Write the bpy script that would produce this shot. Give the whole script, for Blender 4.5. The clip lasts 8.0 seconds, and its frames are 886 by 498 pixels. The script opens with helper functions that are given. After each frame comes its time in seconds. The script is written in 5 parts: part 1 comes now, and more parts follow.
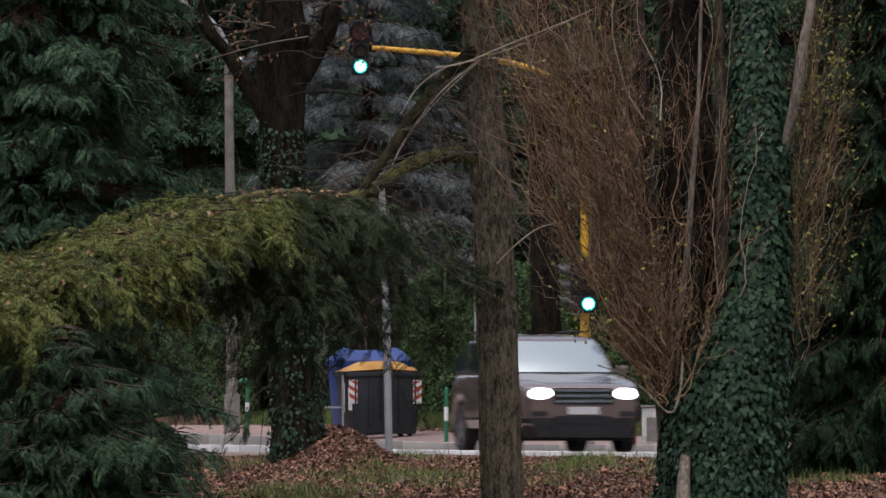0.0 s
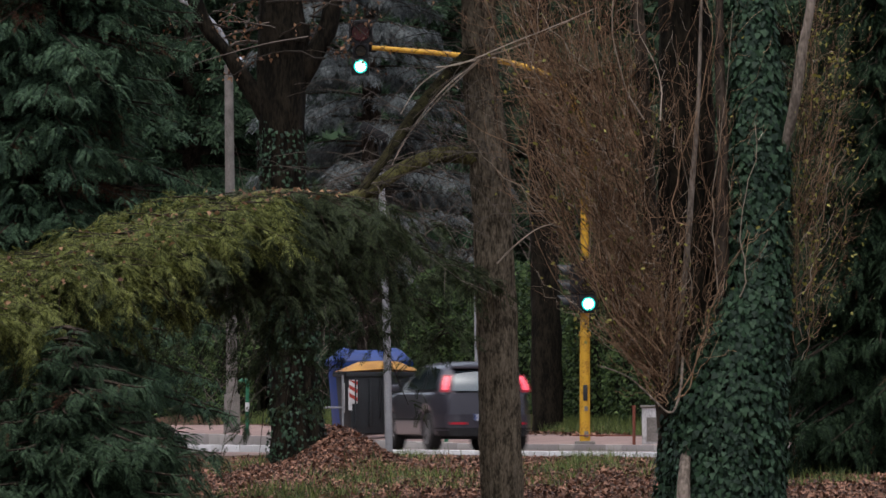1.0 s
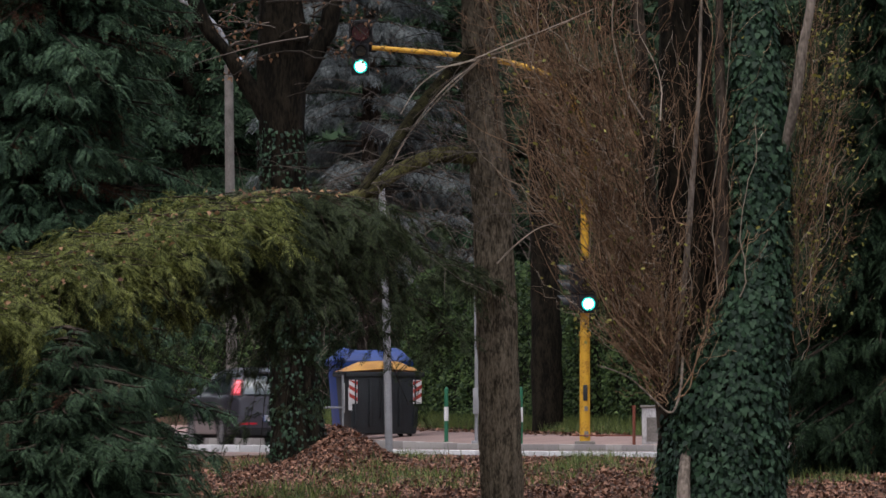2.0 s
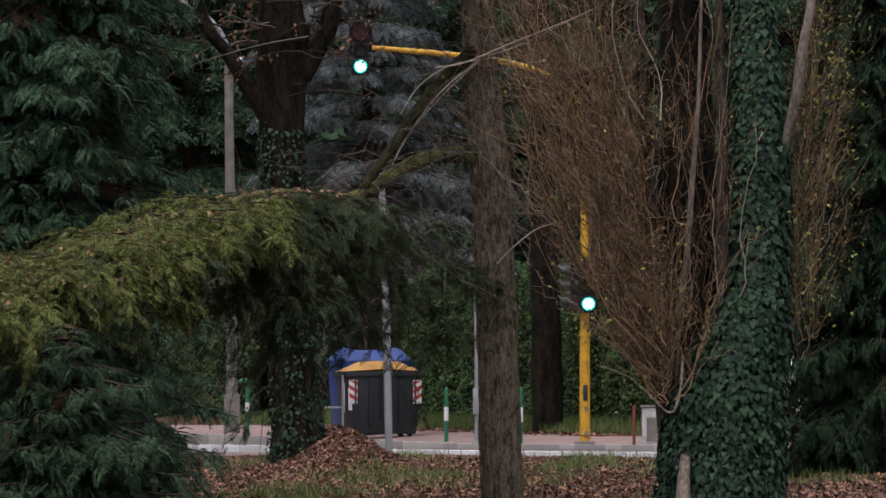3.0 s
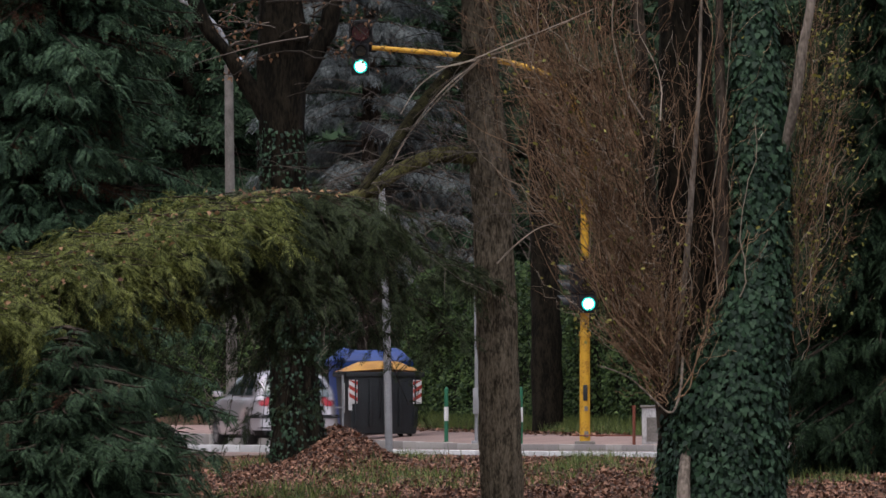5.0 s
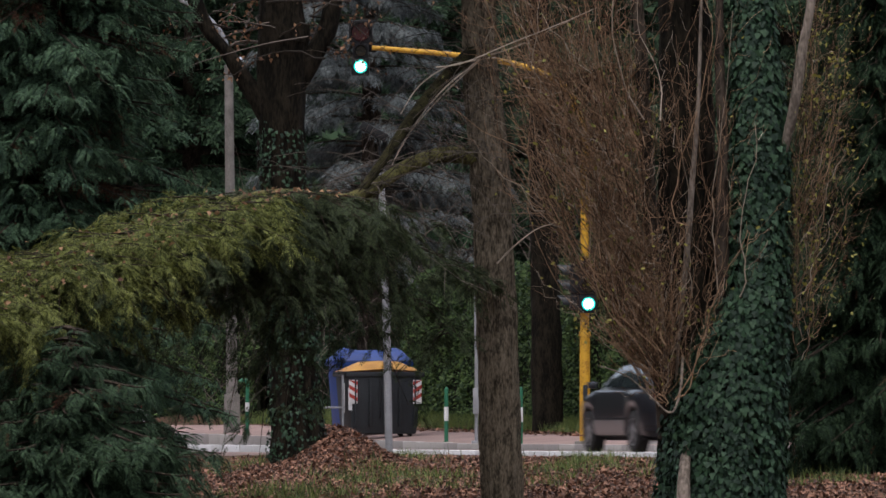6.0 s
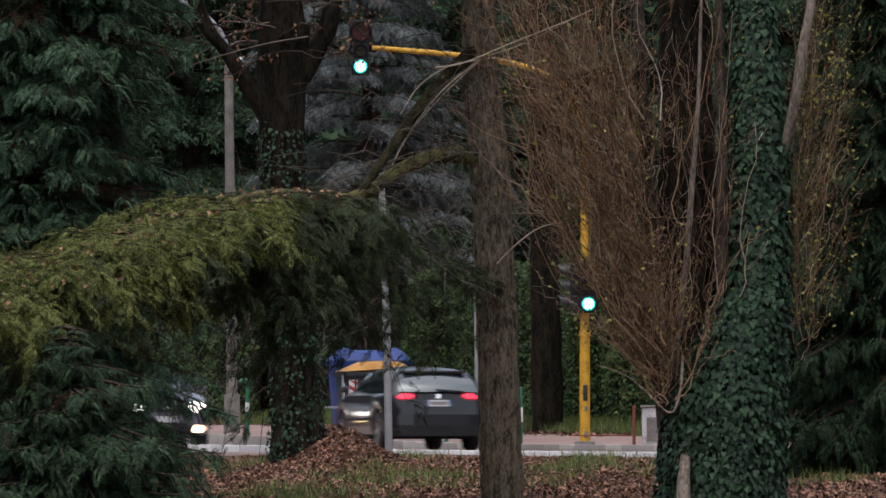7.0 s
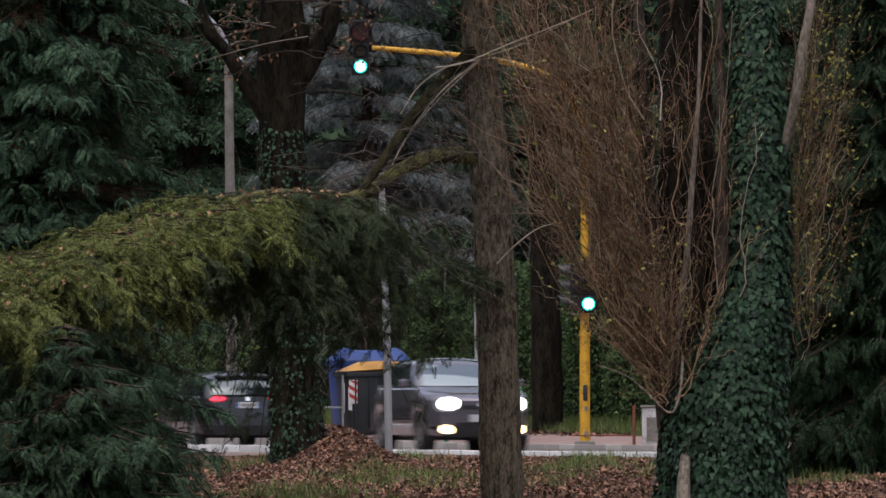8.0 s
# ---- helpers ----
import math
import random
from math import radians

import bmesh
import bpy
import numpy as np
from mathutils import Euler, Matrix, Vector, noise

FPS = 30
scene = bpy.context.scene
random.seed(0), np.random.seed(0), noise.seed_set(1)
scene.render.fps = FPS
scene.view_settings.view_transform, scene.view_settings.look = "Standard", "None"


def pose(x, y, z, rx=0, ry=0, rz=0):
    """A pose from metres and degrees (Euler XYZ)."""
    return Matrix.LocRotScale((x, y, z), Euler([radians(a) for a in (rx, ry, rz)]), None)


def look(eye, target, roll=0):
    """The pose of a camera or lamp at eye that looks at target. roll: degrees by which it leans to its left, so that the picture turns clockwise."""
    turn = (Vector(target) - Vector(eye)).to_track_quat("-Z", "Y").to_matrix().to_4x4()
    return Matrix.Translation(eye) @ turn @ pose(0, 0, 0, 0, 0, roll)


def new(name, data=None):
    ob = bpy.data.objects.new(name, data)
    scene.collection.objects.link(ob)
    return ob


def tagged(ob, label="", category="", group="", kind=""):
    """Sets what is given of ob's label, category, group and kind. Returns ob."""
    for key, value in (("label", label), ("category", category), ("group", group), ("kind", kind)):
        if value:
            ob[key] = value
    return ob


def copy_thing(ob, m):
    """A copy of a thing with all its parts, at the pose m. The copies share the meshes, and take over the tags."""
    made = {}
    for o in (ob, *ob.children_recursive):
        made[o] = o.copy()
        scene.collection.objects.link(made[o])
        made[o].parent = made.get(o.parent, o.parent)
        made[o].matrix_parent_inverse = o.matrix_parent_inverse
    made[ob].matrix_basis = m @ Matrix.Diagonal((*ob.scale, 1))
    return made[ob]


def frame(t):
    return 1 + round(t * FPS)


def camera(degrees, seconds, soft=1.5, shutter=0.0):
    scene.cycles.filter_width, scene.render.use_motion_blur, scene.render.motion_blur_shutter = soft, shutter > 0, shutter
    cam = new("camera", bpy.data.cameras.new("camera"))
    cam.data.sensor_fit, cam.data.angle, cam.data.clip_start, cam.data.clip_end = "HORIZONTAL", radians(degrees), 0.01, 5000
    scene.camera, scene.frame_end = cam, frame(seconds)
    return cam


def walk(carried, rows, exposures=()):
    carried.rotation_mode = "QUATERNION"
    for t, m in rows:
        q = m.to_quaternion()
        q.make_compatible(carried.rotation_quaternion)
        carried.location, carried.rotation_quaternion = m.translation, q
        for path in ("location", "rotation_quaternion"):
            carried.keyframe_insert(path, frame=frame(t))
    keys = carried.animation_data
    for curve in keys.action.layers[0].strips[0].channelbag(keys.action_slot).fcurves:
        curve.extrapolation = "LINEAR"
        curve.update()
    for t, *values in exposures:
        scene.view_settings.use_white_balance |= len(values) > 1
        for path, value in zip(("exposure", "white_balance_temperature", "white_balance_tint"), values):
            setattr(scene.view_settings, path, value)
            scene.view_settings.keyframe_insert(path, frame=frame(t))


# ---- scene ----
# The road runs away to the left; SLOPE is its sideways drift per metre of depth.
SLOPE = 0.251
HEADING = math.degrees(math.atan(SLOPE))


def lateral(x, y):
    """Sideways offset from the middle of the far lane."""
    return x + SLOPE * y - 37.97


def on_lane(offset, y):
    return offset + 37.97 - SLOPE * y


EYE = (0.0, 0.0, 0.4)
cam = camera(5.61, 8.0, soft=1.6, shutter=0.6)
VIEW = look(EYE, (0.0, 100.0, 0.4 + 100 * 0.019625))
walk(cam, [(0.0, VIEW), (8.0, VIEW)], exposures=((0.0, 0.41, 6500, 13), (8.0, 0.41, 6500, 13)))

# ---- light: an overcast winter day ----
world = bpy.data.worlds.new("sky")
scene.world = world
world.use_nodes = True
wn, wl = world.node_tree.nodes, world.node_tree.links
sky = wn.new("ShaderNodeTexSky")
sky.sky_type = "NISHITA"
sky.sun_disc = False
sky.sun_elevation, sky.sun_rotation = radians(74), radians(200)
sky.dust_density, sky.air_density = 4.0, 1.0
grey = wn.new("ShaderNodeHueSaturation")
grey.inputs["Saturation"].default_value = 0.55
wl.new(sky.outputs[0], grey.inputs["Color"])
wl.new(grey.outputs[0], wn["Background"].inputs["Color"])
wn["Background"].inputs["Strength"].default_value = 0.15
sun = new("sun", bpy.data.lights.new("sun", "SUN"))
sun.data.energy, sun.data.angle, sun.data.color = 1.0, radians(100), (1.0, 0.98, 0.95)
sun.matrix_basis = look((-8, 78, 80), (0, 100, 0))

# ---- materials ----


def material(name, a, b, scale=6.0, fine=70.0, rough=0.8, bump=0.3, metal=0.0, coat=0.0, vary="", stretch=(1, 1, 1), dist=0.01, spec=0.5, mid=(0.39, 0.63)):
    """Two-tone procedural surface: broad noise, fine noise and bump; vary 'island' or 'object' shifts each piece."""
    m = bpy.data.materials.new(name)
    m.use_nodes = True
    n, l = m.node_tree.nodes, m.node_tree.links
    bsdf = n["Principled BSDF"]
    co = n.new("ShaderNodeTexCoord")
    mp = n.new("ShaderNodeMapping")
    mp.inputs["Scale"].default_value = stretch
    l.new(co.outputs["Object"], mp.inputs["Vector"])
    big, small = n.new("ShaderNodeTexNoise"), n.new("ShaderNodeTexNoise")
    for node, s, d in ((big, scale, 4), (small, fine, 3)):
        node.inputs["Scale"].default_value = s
        node.inputs["Detail"].default_value = d
        l.new(mp.outputs[0], node.inputs["Vector"])
    add = n.new("ShaderNodeMath")
    add.operation = "MULTIPLY_ADD"
    add.inputs[1].default_value = 0.5
    half = n.new("ShaderNodeMath")
    half.operation = "MULTIPLY"
    half.inputs[1].default_value = 0.5
    l.new(small.outputs["Fac"], half.inputs[0])
    l.new(big.outputs["Fac"], add.inputs[0])
    l.new(half.outputs[0], add.inputs[2])
    fac = add.outputs[0]
    if vary:
        src = n.new("ShaderNodeNewGeometry").outputs["Random Per Island"] if vary == "island" else n.new("ShaderNodeObjectInfo").outputs["Random"]
        mixf = n.new("ShaderNodeMath")
        mixf.operation = "MULTIPLY_ADD"
        mixf.inputs[1].default_value = 0.5
        off = n.new("ShaderNodeMath")
        off.operation = "MULTIPLY_ADD"
        off.inputs[1].default_value, off.inputs[2].default_value = 0.6, -0.05
        l.new(fac, off.inputs[0])
        l.new(src, mixf.inputs[0])
        l.new(off.outputs[0], mixf.inputs[2])
        fac = mixf.outputs[0]
    ramp = n.new("ShaderNodeValToRGB")
    ramp.color_ramp.elements[0].position, ramp.color_ramp.elements[1].position = mid
    ramp.color_ramp.elements[0].color, ramp.color_ramp.elements[1].color = (*a, 1), (*b, 1)
    l.new(fac, ramp.inputs[0])
    l.new(ramp.outputs[0], bsdf.inputs["Base Color"])
    bsdf.inputs["Roughness"].default_value, bsdf.inputs["Metallic"].default_value = rough, metal
    bsdf.inputs["Coat Weight"].default_value, bsdf.inputs["Specular IOR Level"].default_value = coat, spec
    bsdf.inputs["Coat Roughness"].default_value = 0.06
    if bump:
        bp = n.new("ShaderNodeBump")
        bp.inputs["Strength"].default_value, bp.inputs["Distance"].default_value = bump, dist
        l.new(add.outputs[0], bp.inputs["Height"])
        l.new(bp.outputs[0], bsdf.inputs["Normal"])
    return m


def leafy(m, share):
    """Lets daylight through thin leaves: part of the light passes to the far side."""
    n, l = m.node_tree.nodes, m.node_tree.links
    bsdf = n["Principled BSDF"]
    through_leaf, mix = n.new("ShaderNodeBsdfTranslucent"), n.new("ShaderNodeMixShader")
    l.new(bsdf.inputs["Base Color"].links[0].from_socket, through_leaf.inputs["Color"])
    mix.inputs[0].default_value = share
    l.new(bsdf.outputs[0], mix.inputs[1])
    l.new(through_leaf.outputs[0], mix.inputs[2])
    l.new(mix.outputs[0], n["Material Output"].inputs["Surface"])


def glow(name, colour, strength):
    m = material(name, colour, colour, rough=0.3, bump=0)
    bsdf = m.node_tree.nodes["Principled BSDF"]
    bsdf.inputs["Emission Color"].default_value = (*colour, 1)
    bsdf.inputs["Emission Strength"].default_value = strength
    return m


M = {
    "litter": material("leaf_litter_soil", (0.035, 0.022, 0.014), (0.10, 0.06, 0.035), 3, 40, 0.95, 0.8, dist=0.03, spec=0.12),
    "asphalt": material("asphalt", (0.20, 0.145, 0.132), (0.28, 0.205, 0.188), 0.7, 120, 0.75, 0.3, stretch=(1, 0.25, 1)),
    "paving": material("pavement", (0.20, 0.135, 0.12), (0.30, 0.205, 0.185), 0.8, 60, 0.85, 0.3),
    "kerb": material("kerb_stone", (0.30, 0.28, 0.27), (0.42, 0.40, 0.38), 2, 50, 0.8, 0.3, vary="object"),
    "white_kerb": material("whitewashed_kerb", (0.62, 0.62, 0.63), (0.80, 0.80, 0.82), 1.2, 40, 0.75, 0.3, vary="object"),
    "bark": material("conifer_bark", (0.034, 0.027, 0.018), (0.185, 0.150, 0.108), 20, 75, 0.95, 1.0, stretch=(1, 1, 0.32), dist=0.03, mid=(0.40, 0.60), spec=0.12),
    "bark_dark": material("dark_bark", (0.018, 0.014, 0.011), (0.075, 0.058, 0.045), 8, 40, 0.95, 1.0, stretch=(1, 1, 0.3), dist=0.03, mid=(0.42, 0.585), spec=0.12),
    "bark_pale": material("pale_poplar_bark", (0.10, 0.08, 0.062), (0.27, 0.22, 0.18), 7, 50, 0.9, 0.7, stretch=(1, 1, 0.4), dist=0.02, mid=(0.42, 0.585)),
    # Dark bark whose colour also holds the shade cast by the crowns.
    "bark_shade": material("shaded_dark_bark", (0.005, 0.0042, 0.003), (0.024, 0.019, 0.013), 8, 40, 0.95, 1.0, stretch=(1, 1, 0.3), dist=0.03, mid=(0.42, 0.585), spec=0.12),
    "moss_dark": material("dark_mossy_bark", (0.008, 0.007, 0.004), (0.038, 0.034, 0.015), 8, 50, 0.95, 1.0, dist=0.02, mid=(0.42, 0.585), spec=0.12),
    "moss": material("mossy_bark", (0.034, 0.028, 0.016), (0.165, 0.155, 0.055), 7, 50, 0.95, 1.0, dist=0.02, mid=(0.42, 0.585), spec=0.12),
    "twig": material("brown_twigs", (0.034, 0.020, 0.013), (0.36, 0.232, 0.145), 3, 30, 0.85, 0.2, vary="island", mid=(0.28, 0.72), spec=0.12),
    "twig_piece": material("brown_twig", (0.034, 0.020, 0.013), (0.36, 0.232, 0.145), 3, 30, 0.85, 0.2, vary="object", mid=(0.28, 0.72), spec=0.12),
    "twig_grey": material("grey_twigs", (0.040, 0.034, 0.029), (0.15, 0.125, 0.105), 3, 30, 0.85, 0.2, vary="island", spec=0.12),
    "twig_pale": material("pale_dry_twigs", (0.25, 0.2, 0.15), (0.42, 0.35, 0.28), 3, 30, 0.85, 0.2, vary="island"),
    "spruce": material("spruce_needles", (0.027, 0.054, 0.035), (0.088, 0.155, 0.088), 1.6, 30, 0.8, 0, vary="island", spec=0.2),
    "spruce_dark": material("dark_conifer_needles", (0.018, 0.034, 0.020), (0.054, 0.094, 0.050), 1.2, 30, 0.85, 0, vary="island", spec=0.15),
    "cypress": material("cypress_needles", (0.010, 0.021, 0.012), (0.036, 0.066, 0.032), 1.2, 30, 0.85, 0, vary="island", spec=0.15),
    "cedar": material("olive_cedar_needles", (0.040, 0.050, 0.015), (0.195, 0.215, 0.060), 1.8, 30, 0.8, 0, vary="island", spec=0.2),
    # Darker cedar green with the shade below the canopy mixed into the colour.
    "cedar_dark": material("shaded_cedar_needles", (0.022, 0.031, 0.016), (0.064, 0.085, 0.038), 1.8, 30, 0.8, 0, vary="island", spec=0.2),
    "blue_cedar": material("blue_cedar_needles", (0.056, 0.064, 0.066), (0.165, 0.185, 0.186), 1.0, 20, 0.85, 0, vary="island", spec=0.15),
    "needles_dead": material("brown_dead_needles", (0.040, 0.020, 0.013), (0.12, 0.060, 0.036), 1.8, 30, 0.85, 0, vary="island", spec=0.15),
    "ivy": material("ivy_leaf", (0.008, 0.025, 0.013), (0.030, 0.070, 0.034), 3, 40, 0.62, 0.2, vary="island", spec=0.3),
    "ivy_piece": material("ivy_leaf_single", (0.009, 0.027, 0.014), (0.034, 0.076, 0.036), 3, 40, 0.6, 0.2, vary="object", spec=0.3),
    "hedge": material("hedge_leaf", (0.020, 0.046, 0.015), (0.105, 0.165, 0.052), 0.6, 30, 0.65, 0, vary="island", spec=0.3),
    # Near-black filler colour in place of the shade deep in the hedge.
    "core": material("hedge_shade_filler", (0.008, 0.010, 0.006), (0.022, 0.026, 0.014), 3, 30, 0.95, 0.6, dist=0.05, spec=0.12),
    "olive_leaf": material("yellowing_leaf", (0.10, 0.11, 0.022), (0.30, 0.28, 0.055), 3, 30, 0.6, 0, vary="island"),
    "dry_leaf": material("dry_brown_leaf", (0.10, 0.045, 0.022), (0.33, 0.185, 0.10), 3, 30, 0.75, 0, vary="island"),
    "litter_leaf": material("fallen_leaf", (0.045, 0.021, 0.014), (0.29, 0.145, 0.092), 1.5, 30, 0.8, 0, vary="island"),
    "grass": material("grass_blade", (0.045, 0.075, 0.018), (0.17, 0.215, 0.055), 1.2, 30, 0.6, 0, vary="island"),
    "far": material("far_wood", (0.020, 0.026, 0.022), (0.062, 0.072, 0.056), 0.5, 6, 1.0, 0.8, dist=0.3, spec=0.12),
    "yellow": material("weathered_yellow_paint", (0.30, 0.13, 0.012), (0.60, 0.33, 0.022), 5, 34, 0.55, 0.2, mid=(0.36, 0.52)),
    "steel": material("galvanised_steel", (0.24, 0.245, 0.26), (0.36, 0.365, 0.38), 4, 60, 0.55, 0.15, metal=0.3),
    "pale_plaster": material("stained_pale_plaster", (0.26, 0.25, 0.25), (0.58, 0.57, 0.57), 7, 40, 0.9, 0.4, stretch=(1, 1, 0.4)),
    "concrete": material("weathered_concrete", (0.12, 0.11, 0.10), (0.25, 0.23, 0.21), 3, 60, 0.9, 0.5),
    "black": material("black_plastic", (0.008, 0.008, 0.009), (0.020, 0.020, 0.022), 5, 60, 0.65, 0.1, spec=0.25),
    "grey_plastic": material("grey_plastic", (0.010, 0.013, 0.016), (0.022, 0.027, 0.031), 3, 50, 0.55, 0.15),
    "lid_yellow": material("yellow_lid", (0.40, 0.18, 0.025), (0.56, 0.29, 0.04), 3, 50, 0.5, 0.1),
    "blue": material("blue_plastic", (0.005, 0.034, 0.18), (0.010, 0.056, 0.26), 3, 50, 0.45, 0.1),
    "white": material("white_paint", (0.62, 0.62, 0.62), (0.78, 0.78, 0.78), 4, 50, 0.6, 0.1),
    "red": material("red_paint", (0.32, 0.03, 0.02), (0.45, 0.05, 0.035), 4, 50, 0.6, 0.1),
    "green": material("green_paint", (0.012, 0.11, 0.055), (0.025, 0.17, 0.09), 4, 50, 0.5, 0.1),
    # Plate white lowered to grey, so the colour carries the plates' shade.
    "plate": material("shaded_number_plate", (0.34, 0.35, 0.37), (0.44, 0.45, 0.47), 4, 50, 0.6, 0.1),
    "rust": material("rusty_red_steel", (0.12, 0.03, 0.018), (0.24, 0.07, 0.04), 5, 50, 0.7, 0.3),
    "tyre": material("tyre_rubber", (0.010, 0.010, 0.010), (0.024, 0.024, 0.024), 6, 60, 0.85, 0.2),
    "alloy": material("wheel_alloy", (0.30, 0.30, 0.31), (0.42, 0.42, 0.44), 5, 60, 0.35, 0.0, metal=0.8),
    "chrome": material("chrome", (0.55, 0.55, 0.57), (0.7, 0.7, 0.72), 5, 60, 0.15, 0.0, metal=1.0),
    "glass": material("tinted_glass", (0.012, 0.018, 0.022), (0.018, 0.027, 0.032), 2, 20, 0.03, 0.0, coat=1.0, spec=1.0),
    "windscreen": material("windscreen_glass", (0.012, 0.018, 0.022), (0.018, 0.027, 0.032), 2, 20, 0.03, 0.0, coat=1.0, spec=1.0),
    "tan": material("champagne_car_paint", (0.19, 0.140, 0.130), (0.23, 0.170, 0.158), 0.8, 90, 0.26, 0.0, metal=0.6, coat=1.0),
    "charcoal": material("charcoal_car_paint", (0.042, 0.039, 0.050), (0.056, 0.052, 0.066), 0.8, 90, 0.28, 0.0, metal=0.3, coat=0.7, spec=0.4),
    "silver": material("silver_car_paint", (0.56, 0.52, 0.55), (0.64, 0.59, 0.625), 0.8, 90, 0.36, 0.0, metal=0.6, coat=1.0),
    "ink": material("near_black_car_paint", (0.010, 0.010, 0.013), (0.016, 0.016, 0.020), 0.8, 90, 0.28, 0.0, metal=0.0, coat=0.6, spec=0.4),
    "steelblue": material("grey_blue_car_paint", (0.15, 0.138, 0.168), (0.19, 0.172, 0.205), 0.8, 90, 0.2, 0.0, metal=0.65, coat=1.0),
    "lamp_red": material("red_lens", (0.30, 0.012, 0.025), (0.38, 0.02, 0.035), 5, 60, 0.25, 0.0, coat=0.2, spec=0.3),
    "lamp_clear": material("clear_lens", (0.24, 0.25, 0.27), (0.32, 0.33, 0.35), 5, 60, 0.1, 0.0, coat=1.0),
    "dead_red": material("unlit_red_lens", (0.055, 0.010, 0.010), (0.085, 0.016, 0.016), 5, 60, 0.2, 0.0, coat=1.0),
    "dead_amber": material("unlit_amber_lens", (0.03, 0.02, 0.008), (0.05, 0.032, 0.012), 5, 60, 0.2, 0.0, coat=1.0),
    "green_core": glow("lit_green_lens_centre", (0.45, 1.0, 0.86), 7.0),
    "green_rim": glow("lit_green_lens_rim", (0.01, 0.50, 0.42), 1.6),
    "brake": glow("lit_tail_lamp", (1.0, 0.025, 0.06), 1.1),
    "brake_dim": glow("lit_tail_lamp_soft", (0.95, 0.09, 0.13), 0.75),
    "beam": glow("lit_headlamp", (1.0, 0.93, 0.84), 6.0),
    "fog": glow("lit_fog_lamp", (1.0, 0.70, 0.36), 4.5),
}

for key in ("spruce", "spruce_dark", "cypress", "cedar", "cedar_dark", "blue_cedar", "hedge", "olive_leaf", "dry_leaf", "grass", "needles_dead"):
    leafy(M[key], 0.25)

M["glass"].node_tree.nodes["Principled BSDF"].inputs["IOR"].default_value = 1.52
M["glass"].node_tree.nodes["Principled BSDF"].inputs["Coat IOR"].default_value = 1.45
M["glass"].node_tree.nodes["Principled BSDF"].inputs["Specular Tint"].default_value = (0.78, 0.92, 1.0, 1)

screen = M["windscreen"].node_tree.nodes["Principled BSDF"]
screen.inputs["IOR"].default_value, screen.inputs["Coat IOR"].default_value = 2.2, 1.6
screen.inputs["Specular Tint"].default_value = (0.78, 0.92, 1.0, 1)

# ---- mesh tools ----


def from_arrays(name, verts, faces):
    """A mesh from arrays; faces all have the same number of corners."""
    verts, faces = np.asarray(verts, np.float32), np.asarray(faces, np.int32)
    me = bpy.data.meshes.new(name)
    count, k = faces.shape
    me.vertices.add(len(verts))
    me.vertices.foreach_set("co", verts.ravel())
    me.loops.add(count * k)
    me.loops.foreach_set("vertex_index", faces.ravel())
    me.polygons.add(count)
    me.polygons.foreach_set("loop_start", np.arange(0, count * k, k, dtype=np.int32))
    me.update(calc_edges=True)
    me.validate()
    return me


def smooth(me, degrees=35):
    me.polygons.foreach_set("use_smooth", np.ones(len(me.polygons), bool))
    me.set_sharp_from_angle(angle=radians(degrees))
    return me


def part(name, shape, mat, parent=None, label="", m=None):
    """Links a bmesh or mesh as one object under a thing or part."""
    if isinstance(shape, bmesh.types.BMesh):
        me = bpy.data.meshes.new(name)
        bmesh.ops.recalc_face_normals(shape, faces=shape.faces)
        shape.to_mesh(me)
        shape.free()
        smooth(me)
    else:
        me = shape
    if not me.materials:
        me.materials.append(M[mat])
    ob = new(name, me)
    ob.parent = parent
    if m is not None:
        ob.matrix_basis = m
    if label:
        tagged(ob, label)
    return ob


def thing(name, at, label, category, group="", kind="", turn=0.0):
    ob = new(name)
    ob.matrix_basis = pose(*at, 0, 0, turn)
    ob.empty_display_size = 0.2
    return tagged(ob, label, category, group, kind)


def box(x0, x1, y0, y1, z0, z1, bevel=0.0, taper=1.0):
    bm = bmesh.new()
    bmesh.ops.create_cube(bm, size=1.0)
    for v in bm.verts:
        k = taper if v.co.z > 0 else 1.0
        v.co = Vector(((x0 + x1) / 2 + v.co.x * (x1 - x0) * k, (y0 + y1) / 2 + v.co.y * (y1 - y0) * k, (z0 + z1) / 2 + v.co.z * (z1 - z0)))
    if bevel:
        bmesh.ops.bevel(bm, geom=list(bm.edges), offset=bevel, segments=2, profile=0.6, affect="EDGES")
    return bm


def curve_points(points, steps):
    """A smooth line through points (Catmull-Rom)."""
    p = np.array([points[0], *points, points[-1]], float)
    out = []
    for i in range(1, len(p) - 2):
        t = np.linspace(0, 1, steps, endpoint=False)[:, None]
        out.append(0.5 * (2 * p[i] + (p[i + 1] - p[i - 1]) * t + (2 * p[i - 1] - 5 * p[i] + 4 * p[i + 1] - p[i + 2]) * t**2 + (3 * p[i] - p[i - 1] - 3 * p[i + 1] + p[i + 2]) * t**3))
    return np.vstack([*out, p[-2:-1]])


